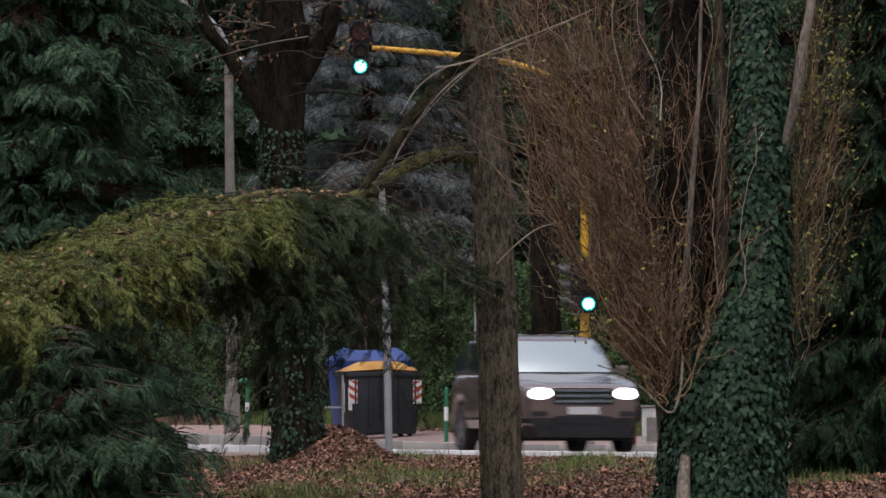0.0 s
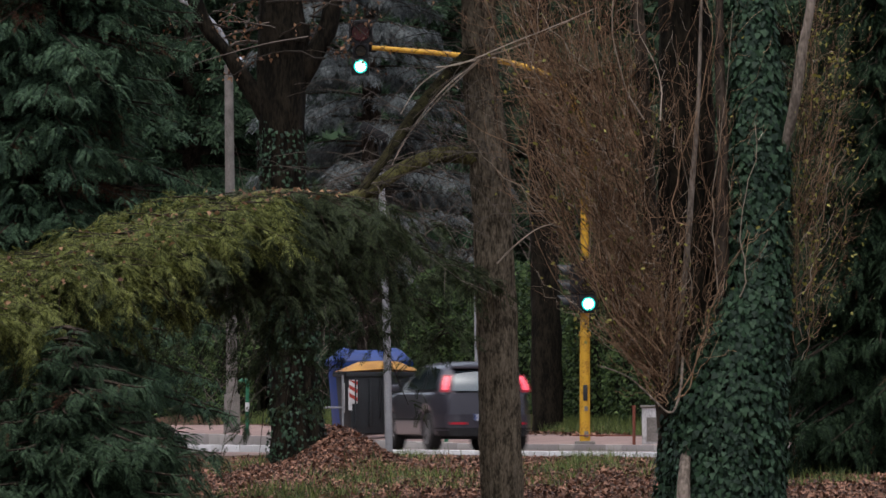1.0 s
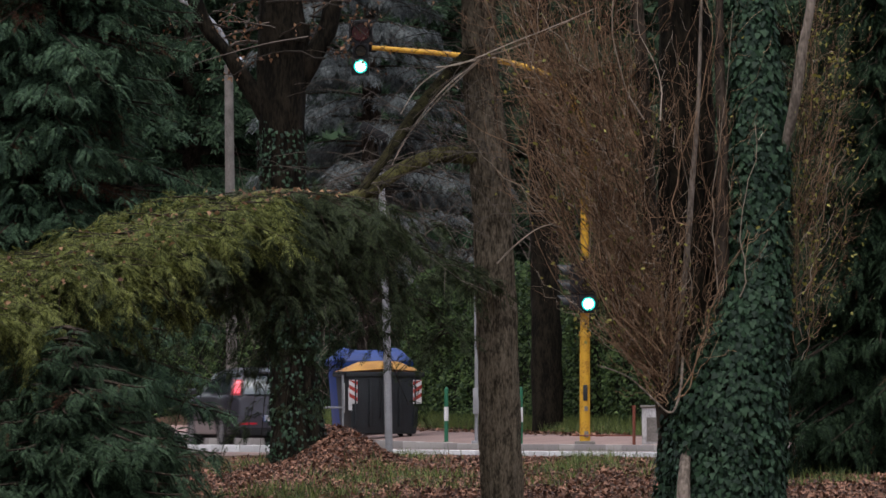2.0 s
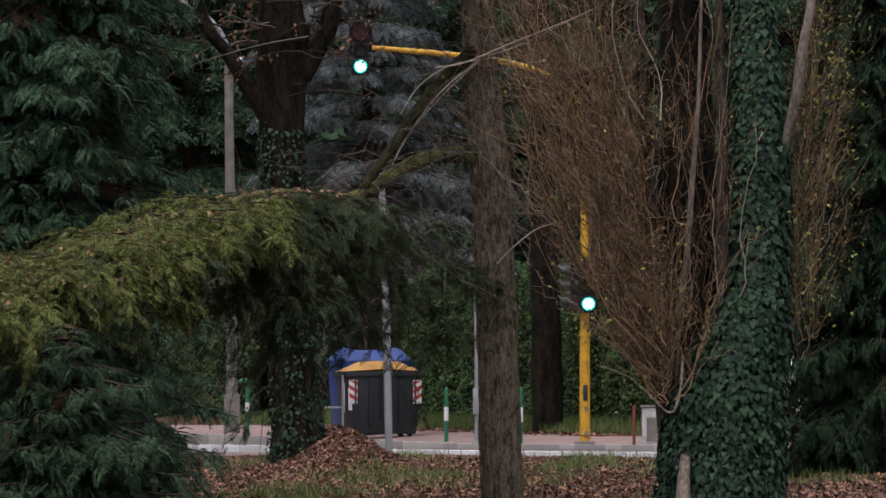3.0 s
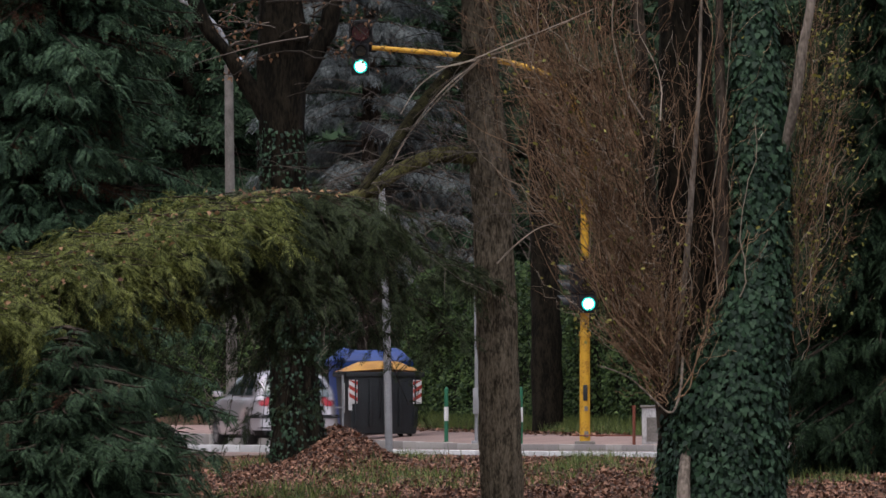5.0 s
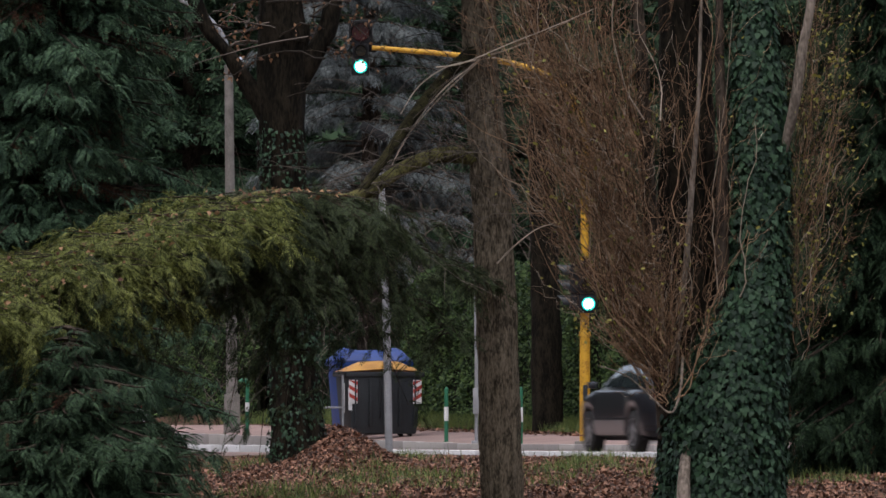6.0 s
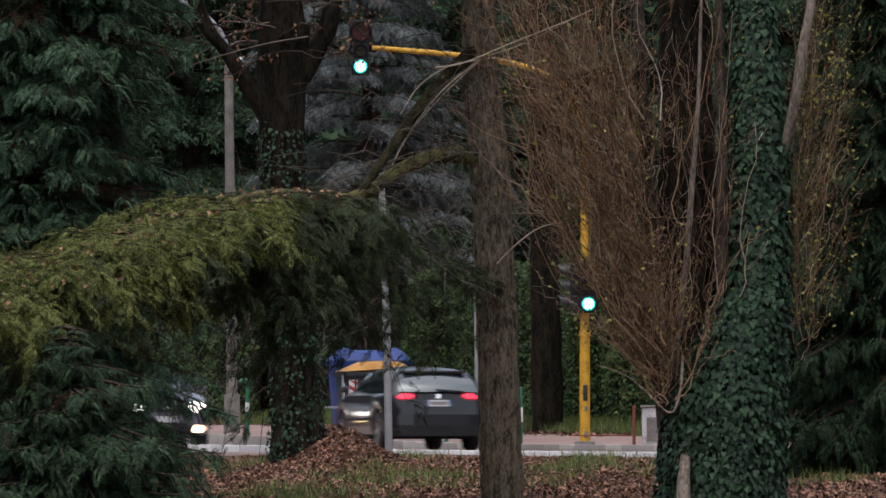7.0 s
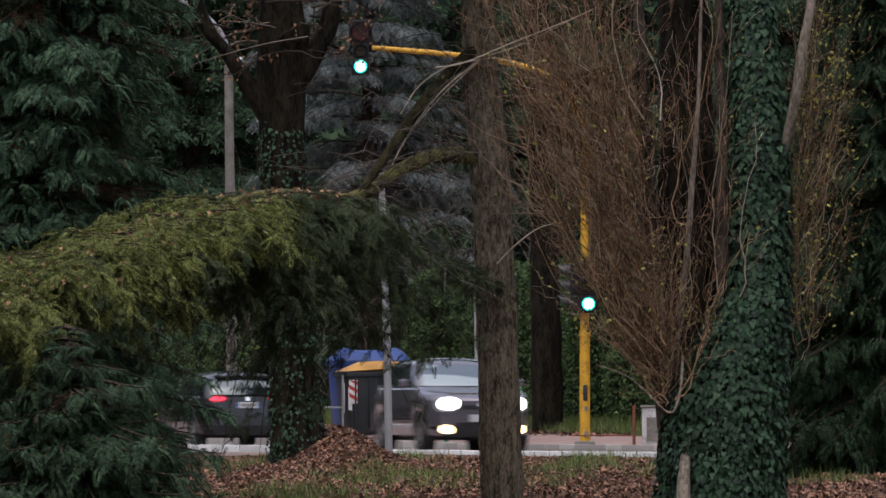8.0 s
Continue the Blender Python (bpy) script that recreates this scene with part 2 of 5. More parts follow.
def tubes(lines, sides=5):
    """Round tapered tubes, joined: each line is (points, radii)."""
    vs, fs, base = [], [], 0
    ang = np.linspace(0, 2 * np.pi, sides, endpoint=False)
    for pts, rad in lines:
        pts, rad = np.asarray(pts, float), np.asarray(rad, float)
        d = np.gradient(pts, axis=0)
        d /= np.linalg.norm(d, axis=1)[:, None] + 1e-9
        ref = np.where(np.abs(d[:, 2:3]) > 0.9, [[0.0, 1.0, 0.0]], [[0.0, 0.0, 1.0]])
        a = np.cross(d, ref)
        a /= np.linalg.norm(a, axis=1)[:, None] + 1e-9
        b = np.cross(d, a)
        ring = pts[:, None] + rad[:, None, None] * (np.cos(ang)[None, :, None] * a[:, None] + np.sin(ang)[None, :, None] * b[:, None])
        n = len(pts)
        vs.append(ring.reshape(-1, 3))
        i, j = np.meshgrid(np.arange(n - 1), np.arange(sides), indexing="ij")
        k = (j + 1) % sides
        fs.append(np.stack([i * sides + j, i * sides + k, (i + 1) * sides + k, (i + 1) * sides + j], -1).reshape(-1, 4) + base)
        base += n * sides
    return smooth(from_arrays("tubes", np.vstack(vs), np.vstack(fs)), 80)


def trunk_mesh(points, radii, sides=28, steps=14, rough=0.08, seed=0):
    """A trunk with bark ridges, through points with radii."""
    pts = curve_points(points, steps)
    rad = np.interp(np.linspace(0, 1, len(pts)), np.linspace(0, 1, len(radii)), radii)
    vs = []
    for i, (p, r) in enumerate(zip(pts, rad)):
        for j in range(sides):
            a = 2 * math.pi * j / sides
            q = Vector((math.cos(a) * 3.1, math.sin(a) * 3.1, p[2] * 1.6 + seed * 7.3))
            k = 1 + rough * (noise.noise(q) + 0.8 * noise.noise(q * 3.1) + 0.7 * noise.noise(Vector((q.x * 4, q.y * 4, q.z * 1.5))))
            vs.append((p[0] + math.cos(a) * r * k, p[1] + math.sin(a) * r * k, p[2]))
    n = len(pts)
    i, j = np.meshgrid(np.arange(n - 1), np.arange(sides), indexing="ij")
    k = (j + 1) % sides
    fs = np.stack([i * sides + j, i * sides + k, (i + 1) * sides + k, (i + 1) * sides + j], -1).reshape(-1, 4)
    return smooth(from_arrays("trunk", vs, fs), 60)


def unit(v):
    return v / (np.linalg.norm(v, axis=-1, keepdims=True) + 1e-9)


def spray_template(pairs=7, droop=0.25, width=0.055, reach=0.42):
    """A feathered evergreen spray of unit length along y, needles in its plane, tip hanging."""
    vs, fs = [], []

    def blade(p, q, w):
        p, q = np.array(p), np.array(q)
        s = np.cross(q - p, (0, 0, 1.0))
        s = s / (np.linalg.norm(s) + 1e-9) * w
        m = p + (q - p) * 0.25
        b = len(vs)
        vs.extend([m + s * 1.25, q, m - s * 1.25])
        fs.append((b, b + 1, b + 2))

    blade((0, 0, 0), (0, 1, -droop), width * 0.7)
    for i in range(pairs):
        t = (i + 0.4) / pairs
        for s in (-1, 1):
            k = reach * (1 - 0.75 * t)
            blade((0, t, -droop * t * t), (s * k, t + 0.32 - 0.1 * t, -droop * t * t - 0.10 - 0.18 * k), width)
    return np.array(vs), np.array(fs)


def leaf_template(outline, fold=0.12, bend=0.15):
    """A leaf folded along its rib: outline gives the right half, base to tip."""
    right = [(x, y, fold * abs(x) - bend * y * y) for x, y in outline]
    left = [(-x, y, z) for x, y, z in right[1:-1]]
    vs = right + left
    n = len(right)
    fs = []
    mid = len(vs)
    vs.append((0, 0.45, -bend * 0.2))
    ring = list(range(n)) + list(range(n + len(left) - 1, n - 1, -1))
    for i in range(len(ring)):
        fs.append((mid, ring[i], ring[(i + 1) % len(ring)]))
    return np.array(vs), np.array(fs)


SPRAY = spray_template()
SPRAY_FINE = spray_template(5, 0.45, 0.05, 0.34)
TUFT = spray_template(4, 0.15, 0.12, 0.5)
IVY_LEAF = leaf_template([(0, 0), (0.32, -0.10), (0.50, 0.22), (0.30, 0.42), (0.27, 0.66), (0, 1.0)])
OVAL_LEAF = leaf_template([(0, 0), (0.24, 0.25), (0.26, 0.6), (0, 1.0)])
CURLED_LEAF = leaf_template([(0, 0), (0.38, 0.45), (0, 1.0)], 0.5, 0.35)
SMALL_LEAF = leaf_template([(0, 0), (0.30, 0.45), (0, 1.0)])


def brush_template(needles=17, length=0.34, width=0.030, seed=4):
    """A soft evergreen shoot of unit length along y: needles all round it, leaning forward, tip hanging."""
    r = np.random.default_rng(seed)
    vs, fs = [], []
    for i in range(needles):
        t = (i + 0.5) / needles
        a = i * 2.4 + r.uniform(-0.3, 0.3)
        base = np.array([0, t, -0.22 * t * t])
        k = length * (1.1 - 0.5 * t)
        out = np.array([math.cos(a), 0.75, math.sin(a) * 0.55 - 0.15])
        out /= np.linalg.norm(out)
        flat = np.cross(out, r.normal(0, 0.4, 3) + [0, 0, 1])
        flat = flat / np.linalg.norm(flat) * width
        b = len(vs)
        vs.extend([base + flat, base + out * k, base - flat])
        fs.append((b, b + 1, b + 2))
    return np.array(vs), np.array(fs)


BRUSH = brush_template()
HAND = spray_template(9, 0.65, 0.050, 0.50)
FRINGE = spray_template(8, 0.45, 0.034, 0.36)
BLADE = (np.array([(-0.03, 0, 0), (0.03, 0, 0), (0.022, 0.5, -0.04), (-0.022, 0.5, -0.04), (0, 1, -0.2)]), np.array([(0, 1, 2), (0, 2, 3), (3, 2, 4)]))


def scatter(template, pos, axis, normal, size):
    """Many copies of a small template joined into one mesh."""
    tv, tf = template
    pos, axis, normal = np.asarray(pos, float), unit(np.asarray(axis, float)), np.asarray(normal, float)
    size = np.broadcast_to(np.asarray(size, float), (len(pos),))
    side = unit(np.cross(axis, normal))
    up = np.cross(side, axis)
    v = pos[:, None] + size[:, None, None] * (tv[None, :, 0:1] * side[:, None] + tv[None, :, 1:2] * axis[:, None] + tv[None, :, 2:3] * up[:, None])
    f = tf[None] + (np.arange(len(pos)) * len(tv))[:, None, None]
    return from_arrays("scatter", v.reshape(-1, 3), f.reshape(-1, 3))


# ---- ground ----


def ground_height(x, y):
    u = lateral(x, y)
    z = np.interp(u, [-60, -38, -16.6, -7.6, -5.75, -5.55, 2.2, 2.4, 3.2, 5.0, 6.4, 9, 60], [-1.4, -1.25, -0.30, -0.09, -0.055, -0.12, -0.12, 0.06, 0.10, 0.24, 0.47, 0.5, 0.6])
    z = z + np.where(u > 2.3, np.clip((y - 158) * 0.0075, 0, 0.2), 0)
    mound = 0.42 * np.exp(-(((x + 1.20) / 0.58) ** 2) - ((y - 105.0) / 2.3) ** 2) + 0.16 * np.exp(-(((x + 1.25) / 1.05) ** 2) - ((y - 104.0) / 4.0) ** 2)
    lumps = 0.035 * np.sin(x * 2.1 + y * 0.31) * np.sin(x * 0.9 - y * 0.23 + 1.0) + 0.02 * np.sin(x * 5.3 + y * 0.8)
    return z + mound + np.where((u < -6.2) & (y > 20), lumps, 0)


def build_ground():
    xs = np.concatenate([[-900, -300, -80, -40, -25], np.linspace(-14, 14, 93), [25, 40, 80, 300, 900]])
    ys = np.concatenate([[-900, -200, -50, -10, 0, 20, 40, 55], np.linspace(60, 200, 351), [215, 240, 280, 400, 900, 3000]])
    gx, gy = np.meshgrid(xs, ys)
    v = np.stack([gx, gy, ground_height(gx, gy)], -1).reshape(-1, 3)
    nx, ny = len(xs), len(ys)
    i, j = np.meshgrid(np.arange(ny - 1), np.arange(nx - 1), indexing="ij")
    f = np.stack([i * nx + j, i * nx + j + 1, (i + 1) * nx + j + 1, (i + 1) * nx + j], -1).reshape(-1, 4)
    tagged(part("ground", smooth(from_arrays("ground", v, f), 80), "litter"), "brown leaf-littered park soil sloping up to the road", "ground", kind="structure")


def ribbon(name, u0, u1, y0, y1, z0, z1, mat, label, category, n=60):
    """A slab that follows the road between two offsets."""
    ys = np.linspace(y0, y1, n)
    ring = []
    for y in ys:
        ring += [(on_lane(u0, y), y, z0), (on_lane(u1, y), y, z0), (on_lane(u1, y), y, z1), (on_lane(u0, y), y, z1)]
    fs = []
    for i in range(n - 1):
        for k in range(4):
            a, b = i * 4 + k, i * 4 + (k + 1) % 4
            fs.append((a, b, b + 4, a + 4))
    fs += [(3, 2, 1, 0), (n * 4 - 4, n * 4 - 3, n * 4 - 2, n * 4 - 1)]
    return tagged(part(name, from_arrays(name, ring, fs), mat), label, category, kind="structure")


build_ground()
ribbon("road", -5.56, 2.18, -60, 420, -0.3, 0.0, "asphalt", "worn grey-brown asphalt road with two lanes", "road")


def kerb_run(name, u, y0, y1, tops, mat, label, length=1.0):
    run = thing(name, (0, 0, 0), label, "kerb", kind="structure")
    y = y0
    shapes = {}
    while y < y1:
        top = round(float(np.interp(y, *tops)), 2)
        if top not in shapes:
            ob = part("kerb_stone", box(-0.09, 0.09, 0.008, length - 0.008, -0.1, top, 0.012), mat, run)
            shapes[top] = ob.data
        else:
            ob = part("kerb_stone", shapes[top], mat, run)
        ob.matrix_basis = pose(on_lane(u, y), y, 0, 0, 0, HEADING)
        y += length * math.cos(radians(HEADING))


kerb_run("kerb_near", -5.45, 110, 175, ([110, 136, 139, 175], [0.06, 0.06, 0.11, 0.13]), "white_kerb", "whitewashed low kerb stones along the park edge")
kerb_run("kerb_far", 2.28, 128, 200, ([128, 158, 184.7, 200], [0.10, 0.10, 0.30, 0.30]), "kerb", "grey kerb stones along the far pavement")


def draped(name, u0, u1, y0, y1, lift, mat, label, category):
    us, ys = np.linspace(u0, u1, 14), np.linspace(y0, y1, 90)
    gu, gy = np.meshgrid(us, ys)
    gx = on_lane(gu, gy)
    v = np.stack([gx, gy, ground_height(gx, gy) + lift], -1).reshape(-1, 3)
    i, j = np.meshgrid(np.arange(89), np.arange(13), indexing="ij")
    f = np.stack([i * 14 + j, i * 14 + j + 1, (i + 1) * 14 + j + 1, (i + 1) * 14 + j], -1).reshape(-1, 4)
    return tagged(part(name, smooth(from_arrays(name, v, f), 80), mat), label, category, kind="structure")


draped("pavement", 2.42, 4.6, 120, 210, 0.02, "paving", "worn pinkish asphalt pavement beyond the road", "pavement")

# ---- plants ----


def bough_line(start, out, length, droop, lift=0.1, n=9):
    t = np.linspace(0, 1, n)
    p = np.array(start) + np.outer(t * length, out)
    p[:, 2] += lift * length * t - droop * length * t**2
    return p


def conifer(name, at, height, radius, low, dense_to, label, mat, bark="bark_dark", step=0.17, ring=9, per_m=26, size=0.26, template=SPRAY, droop=0.35, trunk_r=0.22, seed=1):
    """A conifer: trunk, limbs and drooping sprays, dense up to dense_to and looser above."""
    r = np.random.default_rng(seed)
    root = thing(name, at, label, "tree")
    part("trunk", trunk_mesh([(0, 0, -0.3), (0.05, 0, height * 0.4), (0, 0.05, height)], [trunk_r, trunk_r * 0.7, 0.03], 16, 16, seed=seed), bark, root)
    limbs, pos, axis = [], [], []
    z = low
    while z < height - 0.3:
        sparse = z > dense_to
        reach = radius * (1 - (max(z, 0) / height) ** 1.3) * float(np.interp(z, [0, 1.6], [0.86, 1]))
        for k in range(ring if not sparse else max(5, ring * 2 // 3)):
            a = r.uniform(0, 2 * math.pi)
            ln = reach * r.uniform(0.62, 1.08)
            out = np.array([math.cos(a), math.sin(a), 0])
            line = bough_line((0, 0, z + r.uniform(-0.1, 0.1)), out, ln, droop * r.uniform(0.7, 1.3), 0.12)
            limbs.append((line, np.linspace(0.028, 0.006, len(line))))
            n = int(ln * per_m * (0.45 if sparse else 1))
            t = r.uniform(0.12, 1.0, n) ** 0.7
            q = np.stack([np.interp(t, np.linspace(0, 1, len(line)), line[:, c]) for c in range(3)], -1)
            side = np.array([-out[1], out[0], 0])
            spread = r.uniform(-1, 1, n)
            d = out * r.uniform(0.35, 1.0, (n, 1)) + side * (spread * 0.95)[:, None]
            d[:, 2] -= r.uniform(0.12, 0.75, n)
            q += side * (spread * ln * 0.16 * (1.15 - t))[:, None] + r.normal(0, 0.03, (n, 3))
            pos.append(q)
            axis.append(d)
        z += step * (2.2 if sparse else 1) * r.uniform(0.8, 1.2)
    pos, axis = np.vstack(pos), np.vstack(axis)
    n = len(pos)
    tagged(part("limbs", tubes(limbs, 4), bark, root), kind="stuff")
    nor = np.tile([0, 0, 1.0], (n, 1)) + r.normal(0, 0.35, (n, 3))
    part("crown", scatter(template, pos, axis, nor, size * r.uniform(0.6, 1.3, n)), mat, root)
    return root


def spruce(name, at, height, radius, low, dense_to, label, mat, step=0.21, ring=10, size=0.135, droop=0.42, hang=0.35, trunk_r=0.2, seed=1, brown=0.07, gap=None):
    """A conifer in tiers: flat drooping boughs, side shoots in their plane and soft needle brushes along them."""
    r = np.random.default_rng(seed)
    root = thing(name, at, label, "tree")
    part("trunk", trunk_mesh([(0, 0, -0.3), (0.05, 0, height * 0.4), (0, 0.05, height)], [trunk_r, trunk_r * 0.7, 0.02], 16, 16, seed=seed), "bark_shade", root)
    limbs, pos, axis, sizes, dry = [], [], [], [], []
    z = low
    while z < height - 0.06:
        sparse = z > dense_to
        reach = radius * (1 - (max(z, 0) / height) ** 1.3) * float(np.interp(z, [0, 1.6], [0.9, 1]))
        n_ring = max(4, ring // 2) if sparse else ring
        turn = r.uniform(0, 2 * math.pi)
        for k in range(n_ring):
            a = turn + 2 * math.pi * k / n_ring + r.normal(0, 0.22)
            ln = reach * r.uniform(0.60, 1.08)
            out = np.array([math.cos(a), math.sin(a), 0])
            side = np.array([-out[1], out[0], 0])
            t = np.linspace(0, 1, 10)
            line = np.array((0, 0, z + r.uniform(-0.12, 0.12))) + np.outer(t * ln, out) + np.outer(np.sin(t * 2.5) * ln * r.normal(0, 0.05), side)
            line[:, 2] += ln * (0.10 * t - droop * r.uniform(0.7, 1.25) * t**2 + 0.14 * t**4)
            limbs.append((line, np.linspace(0.022, 0.005, 10)))
            dead = r.uniform() < brown
            for b in range(int(ln / (0.17 if sparse else 0.095))):
                for sg in (-1, 1):
                    t0 = r.uniform(0.14, 1.0)
                    base = np.array([np.interp(t0, t, line[:, c]) for c in range(3)])
                    ln2 = (0.44 * (1 - t0) + 0.13) * min(1.0, ln) * r.uniform(0.6, 1.2)
                    way = side * sg * r.uniform(0.5, 1.0) + out * r.uniform(0.4, 0.9)
                    way /= np.linalg.norm(way)
                    m = max(2, int(ln2 / (size * 0.5)))
                    q = (np.arange(m) + 0.6) / m
                    p = base + np.outer(q * ln2, way)
                    p[:, 2] -= ln2 * hang * r.uniform(0.5, 1.4) * q**1.6
                    d = way + r.normal(0, 0.38, (m, 3))
                    d[:, 2] -= hang * (0.4 + 0.9 * q)
                    pos.append(p + r.normal(0, 0.012, (m, 3))), axis.append(d), sizes.append(size * r.uniform(0.7, 1.25, m))
                    dry.append(np.full(m, dead and t0 < 0.8) | (r.uniform(0, 1, m) < 0.02))
        z += step * (2.0 if sparse else 1) * r.uniform(0.8, 1.2)
    pos, axis, sizes, dry = np.vstack(pos), np.vstack(axis), np.concatenate(sizes), np.concatenate(dry)
    if gap is not None:
        w = pos + np.array(at)
        keep = np.linalg.norm((w[:, [0, 2]] - np.array(gap[:2])) / np.array(gap[2:]), axis=1) > r.uniform(0.55, 1.25, len(w))
        pos, axis, sizes, dry = pos[keep], axis[keep], sizes[keep], dry[keep]
    nor = np.tile([0, 0, 1.0], (len(pos), 1)) + r.normal(0, 0.22, (len(pos), 3))
    tagged(part("limbs", tubes(limbs, 4), "bark_dark", root), kind="stuff")
    part("crown", scatter(HAND, pos[~dry], axis[~dry], nor[~dry], sizes[~dry]), mat, root)
    tagged(part("dead_needles", scatter(BRUSH, pos[dry], axis[dry], nor[dry], sizes[dry]), "needles_dead", root, "brown dead needles on inner shoots"), kind="stuff")
    return root


spruce("spruce_tree", (-3.75, 85.0, -0.42), 12.0, 1.98, 0.15, 5.4, "dark blue-green spruce with drooping boughs to the ground", "spruce", seed=3)
spruce("cypress_tree", (4.75, 95.0, -0.3), 12.0, 1.50, 0.05, 6.0, "dark green feathery conifer beside the poplar", "cypress", size=0.14, droop=0.5, hang=0.9, step=0.16, ring=17, seed=5, brown=0.0, gap=(4.22, 0.86, 0.11, 0.08))
spruce("young_spruce", (-2.98, 72.0, -0.50), 1.70, 1.78, 0.1, 2.0, "low young spruce with spreading blue-green boughs", "spruce_dark", size=0.12, step=0.11, ring=15, seed=9, trunk_r=0.05, droop=0.34, hang=0.4, brown=0.03)


# the cedar with its bare lower trunk and one long mossy bough
def cedar():
    r = np.random.default_rng(11)
    root = thing("cedar_tree", (0.53, 80.0, -0.36), "cedar with a rough grey-brown trunk and a long mossy bough", "tree")
    part("trunk", trunk_mesh([(0, 0, -0.2), (-0.06, 0, 1.8), (-0.13, 0, 3.2), (-0.22, 0, 4.6), (-0.25, 0, 9.5)], [0.185, 0.172, 0.168, 0.145, 0.05], 64, 44, 0.12, 2), "bark", root)
    a = curve_points([(-0.12, 0, 3.12), (-0.50, -0.2, 3.16), (-0.82, -0.6, 3.06), (-1.16, -1.2, 2.83), (-1.45, -1.9, 2.72), (-2.0, -3.0, 2.74), (-2.6, -4.4, 2.53), (-3.3, -5.8, 2.22), (-4.0, -7.0, 1.88), (-4.6, -8.0, 1.6)], 8)
    b = curve_points([(-0.18, 0, 4.15), (-0.45, -0.3, 3.9), (-0.78, -0.7, 3.5), (-1.12, -1.2, 2.98), (-1.5, -1.8, 2.5), (-1.9, -2.4, 2.25)], 8)
    part("bough", tubes([(a, np.interp(np.linspace(0, 1, len(a)), [0, 0.4, 1], [0.078, 0.05, 0.02]))], 12), "moss", root, "thick moss-covered bough")
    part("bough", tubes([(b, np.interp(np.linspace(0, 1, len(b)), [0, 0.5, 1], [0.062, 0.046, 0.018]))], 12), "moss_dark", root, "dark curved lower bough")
    low = curve_points([(-1.08, -1.1, 2.84), (-1.25, -1.3, 2.68), (-1.42, -1.5, 2.56), (-1.56, -1.6, 2.48)], 6)
    part("bough", tubes([(low, np.linspace(0.034, 0.016, len(low)))], 9), "moss", root, "short mossy side bough")
    twigs, tips, dark = [], ([], [], []), ([], [], [])

    def hang(line, lo, hi, count, reach, fall, sz, into, lift=0.07, flat=0.9):
        """Side branches with flat tiers of sprays that hang at their tips."""
        for _ in range(count):
            t = r.uniform(lo, hi)
            i = int(t * (len(line) - 1))
            ang = r.uniform(-math.pi, math.pi)
            out = np.array([math.cos(ang) * 0.8 - 0.35, math.sin(ang) - 0.35, 0.0])
            out /= np.linalg.norm(out)
            ln = reach * r.uniform(0.35, 1.0)
            br = bough_line(line[i], out, ln, fall * r.uniform(0.3, 1.2), lift, 8)
            twigs.append((br, np.linspace(0.008, 0.0025, 8)))
            across = np.array([-out[1], out[0], 0])
            for k in range(int(ln * 9) + 1):
                s0 = r.uniform(0.15, 1.0)
                base = np.array([np.interp(s0, np.linspace(0, 1, 8), br[:, c]) for c in range(3)])
                way = out * r.uniform(0.2, 1) + across * r.uniform(-1, 1)
                m = 9
                q = np.linspace(0.0, 1, m)
                ln2 = r.uniform(0.12, 0.34)
                sub = base + np.outer(q * ln2, way)
                sub[:, 2] -= ln2 * q**2 * r.uniform(0.2, 0.9)
                d = way + r.normal(0, 0.45, (m, 3))
                d[:, 2] = 0.1 - flat * q + r.normal(0, 0.2, m)
                into[0].append(sub + r.normal(0, 0.012, (m, 3))), into[1].append(d), into[2].append(sz * r.uniform(0.5, 1.1, m))

    hang(a, 0.60, 1.0, 180, 0.85, 0.30, 0.135, tips, 0.16, 0.7)
    hang(a, 0.65, 1.0, 140, 1.15, 0.70, 0.135, tips, 0.05, 0.8)
    # Lower and inner sprays use the needle colour darkened for shade.
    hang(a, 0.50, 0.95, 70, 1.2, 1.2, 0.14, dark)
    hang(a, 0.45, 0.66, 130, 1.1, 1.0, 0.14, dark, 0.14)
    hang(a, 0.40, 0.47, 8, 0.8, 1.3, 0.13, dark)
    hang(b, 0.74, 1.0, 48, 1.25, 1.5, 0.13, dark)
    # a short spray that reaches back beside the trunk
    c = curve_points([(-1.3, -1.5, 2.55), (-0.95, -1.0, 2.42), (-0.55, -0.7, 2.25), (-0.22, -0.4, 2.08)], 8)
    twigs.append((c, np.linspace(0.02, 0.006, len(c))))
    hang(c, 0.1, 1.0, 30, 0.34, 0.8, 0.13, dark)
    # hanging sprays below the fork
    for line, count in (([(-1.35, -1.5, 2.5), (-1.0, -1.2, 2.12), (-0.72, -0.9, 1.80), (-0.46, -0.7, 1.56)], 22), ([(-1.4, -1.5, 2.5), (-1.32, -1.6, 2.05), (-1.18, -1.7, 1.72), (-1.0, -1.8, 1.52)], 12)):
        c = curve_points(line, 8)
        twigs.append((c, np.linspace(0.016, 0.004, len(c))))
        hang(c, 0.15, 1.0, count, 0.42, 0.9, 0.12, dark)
    # the crown high above
    for k in range(90):
        z = r.uniform(5.2, 9.3)
        ang = r.uniform(-math.pi, math.pi)
        out = np.array([math.cos(ang), math.sin(ang), 0])
        br = bough_line((-0.25, 0, z), out, r.uniform(1.2, 3.0), 0.25, 0.1, 9)
        twigs.append((br, np.linspace(0.03, 0.005, 9)))
        n = 50
        s = r.uniform(0.2, 1, n)
        q = np.stack([np.interp(s, np.linspace(0, 1, 9), br[:, c2]) for c2 in range(3)], -1) + r.normal(0, 0.12, (n, 3))
        d = out + r.normal(0, 0.6, (n, 3))
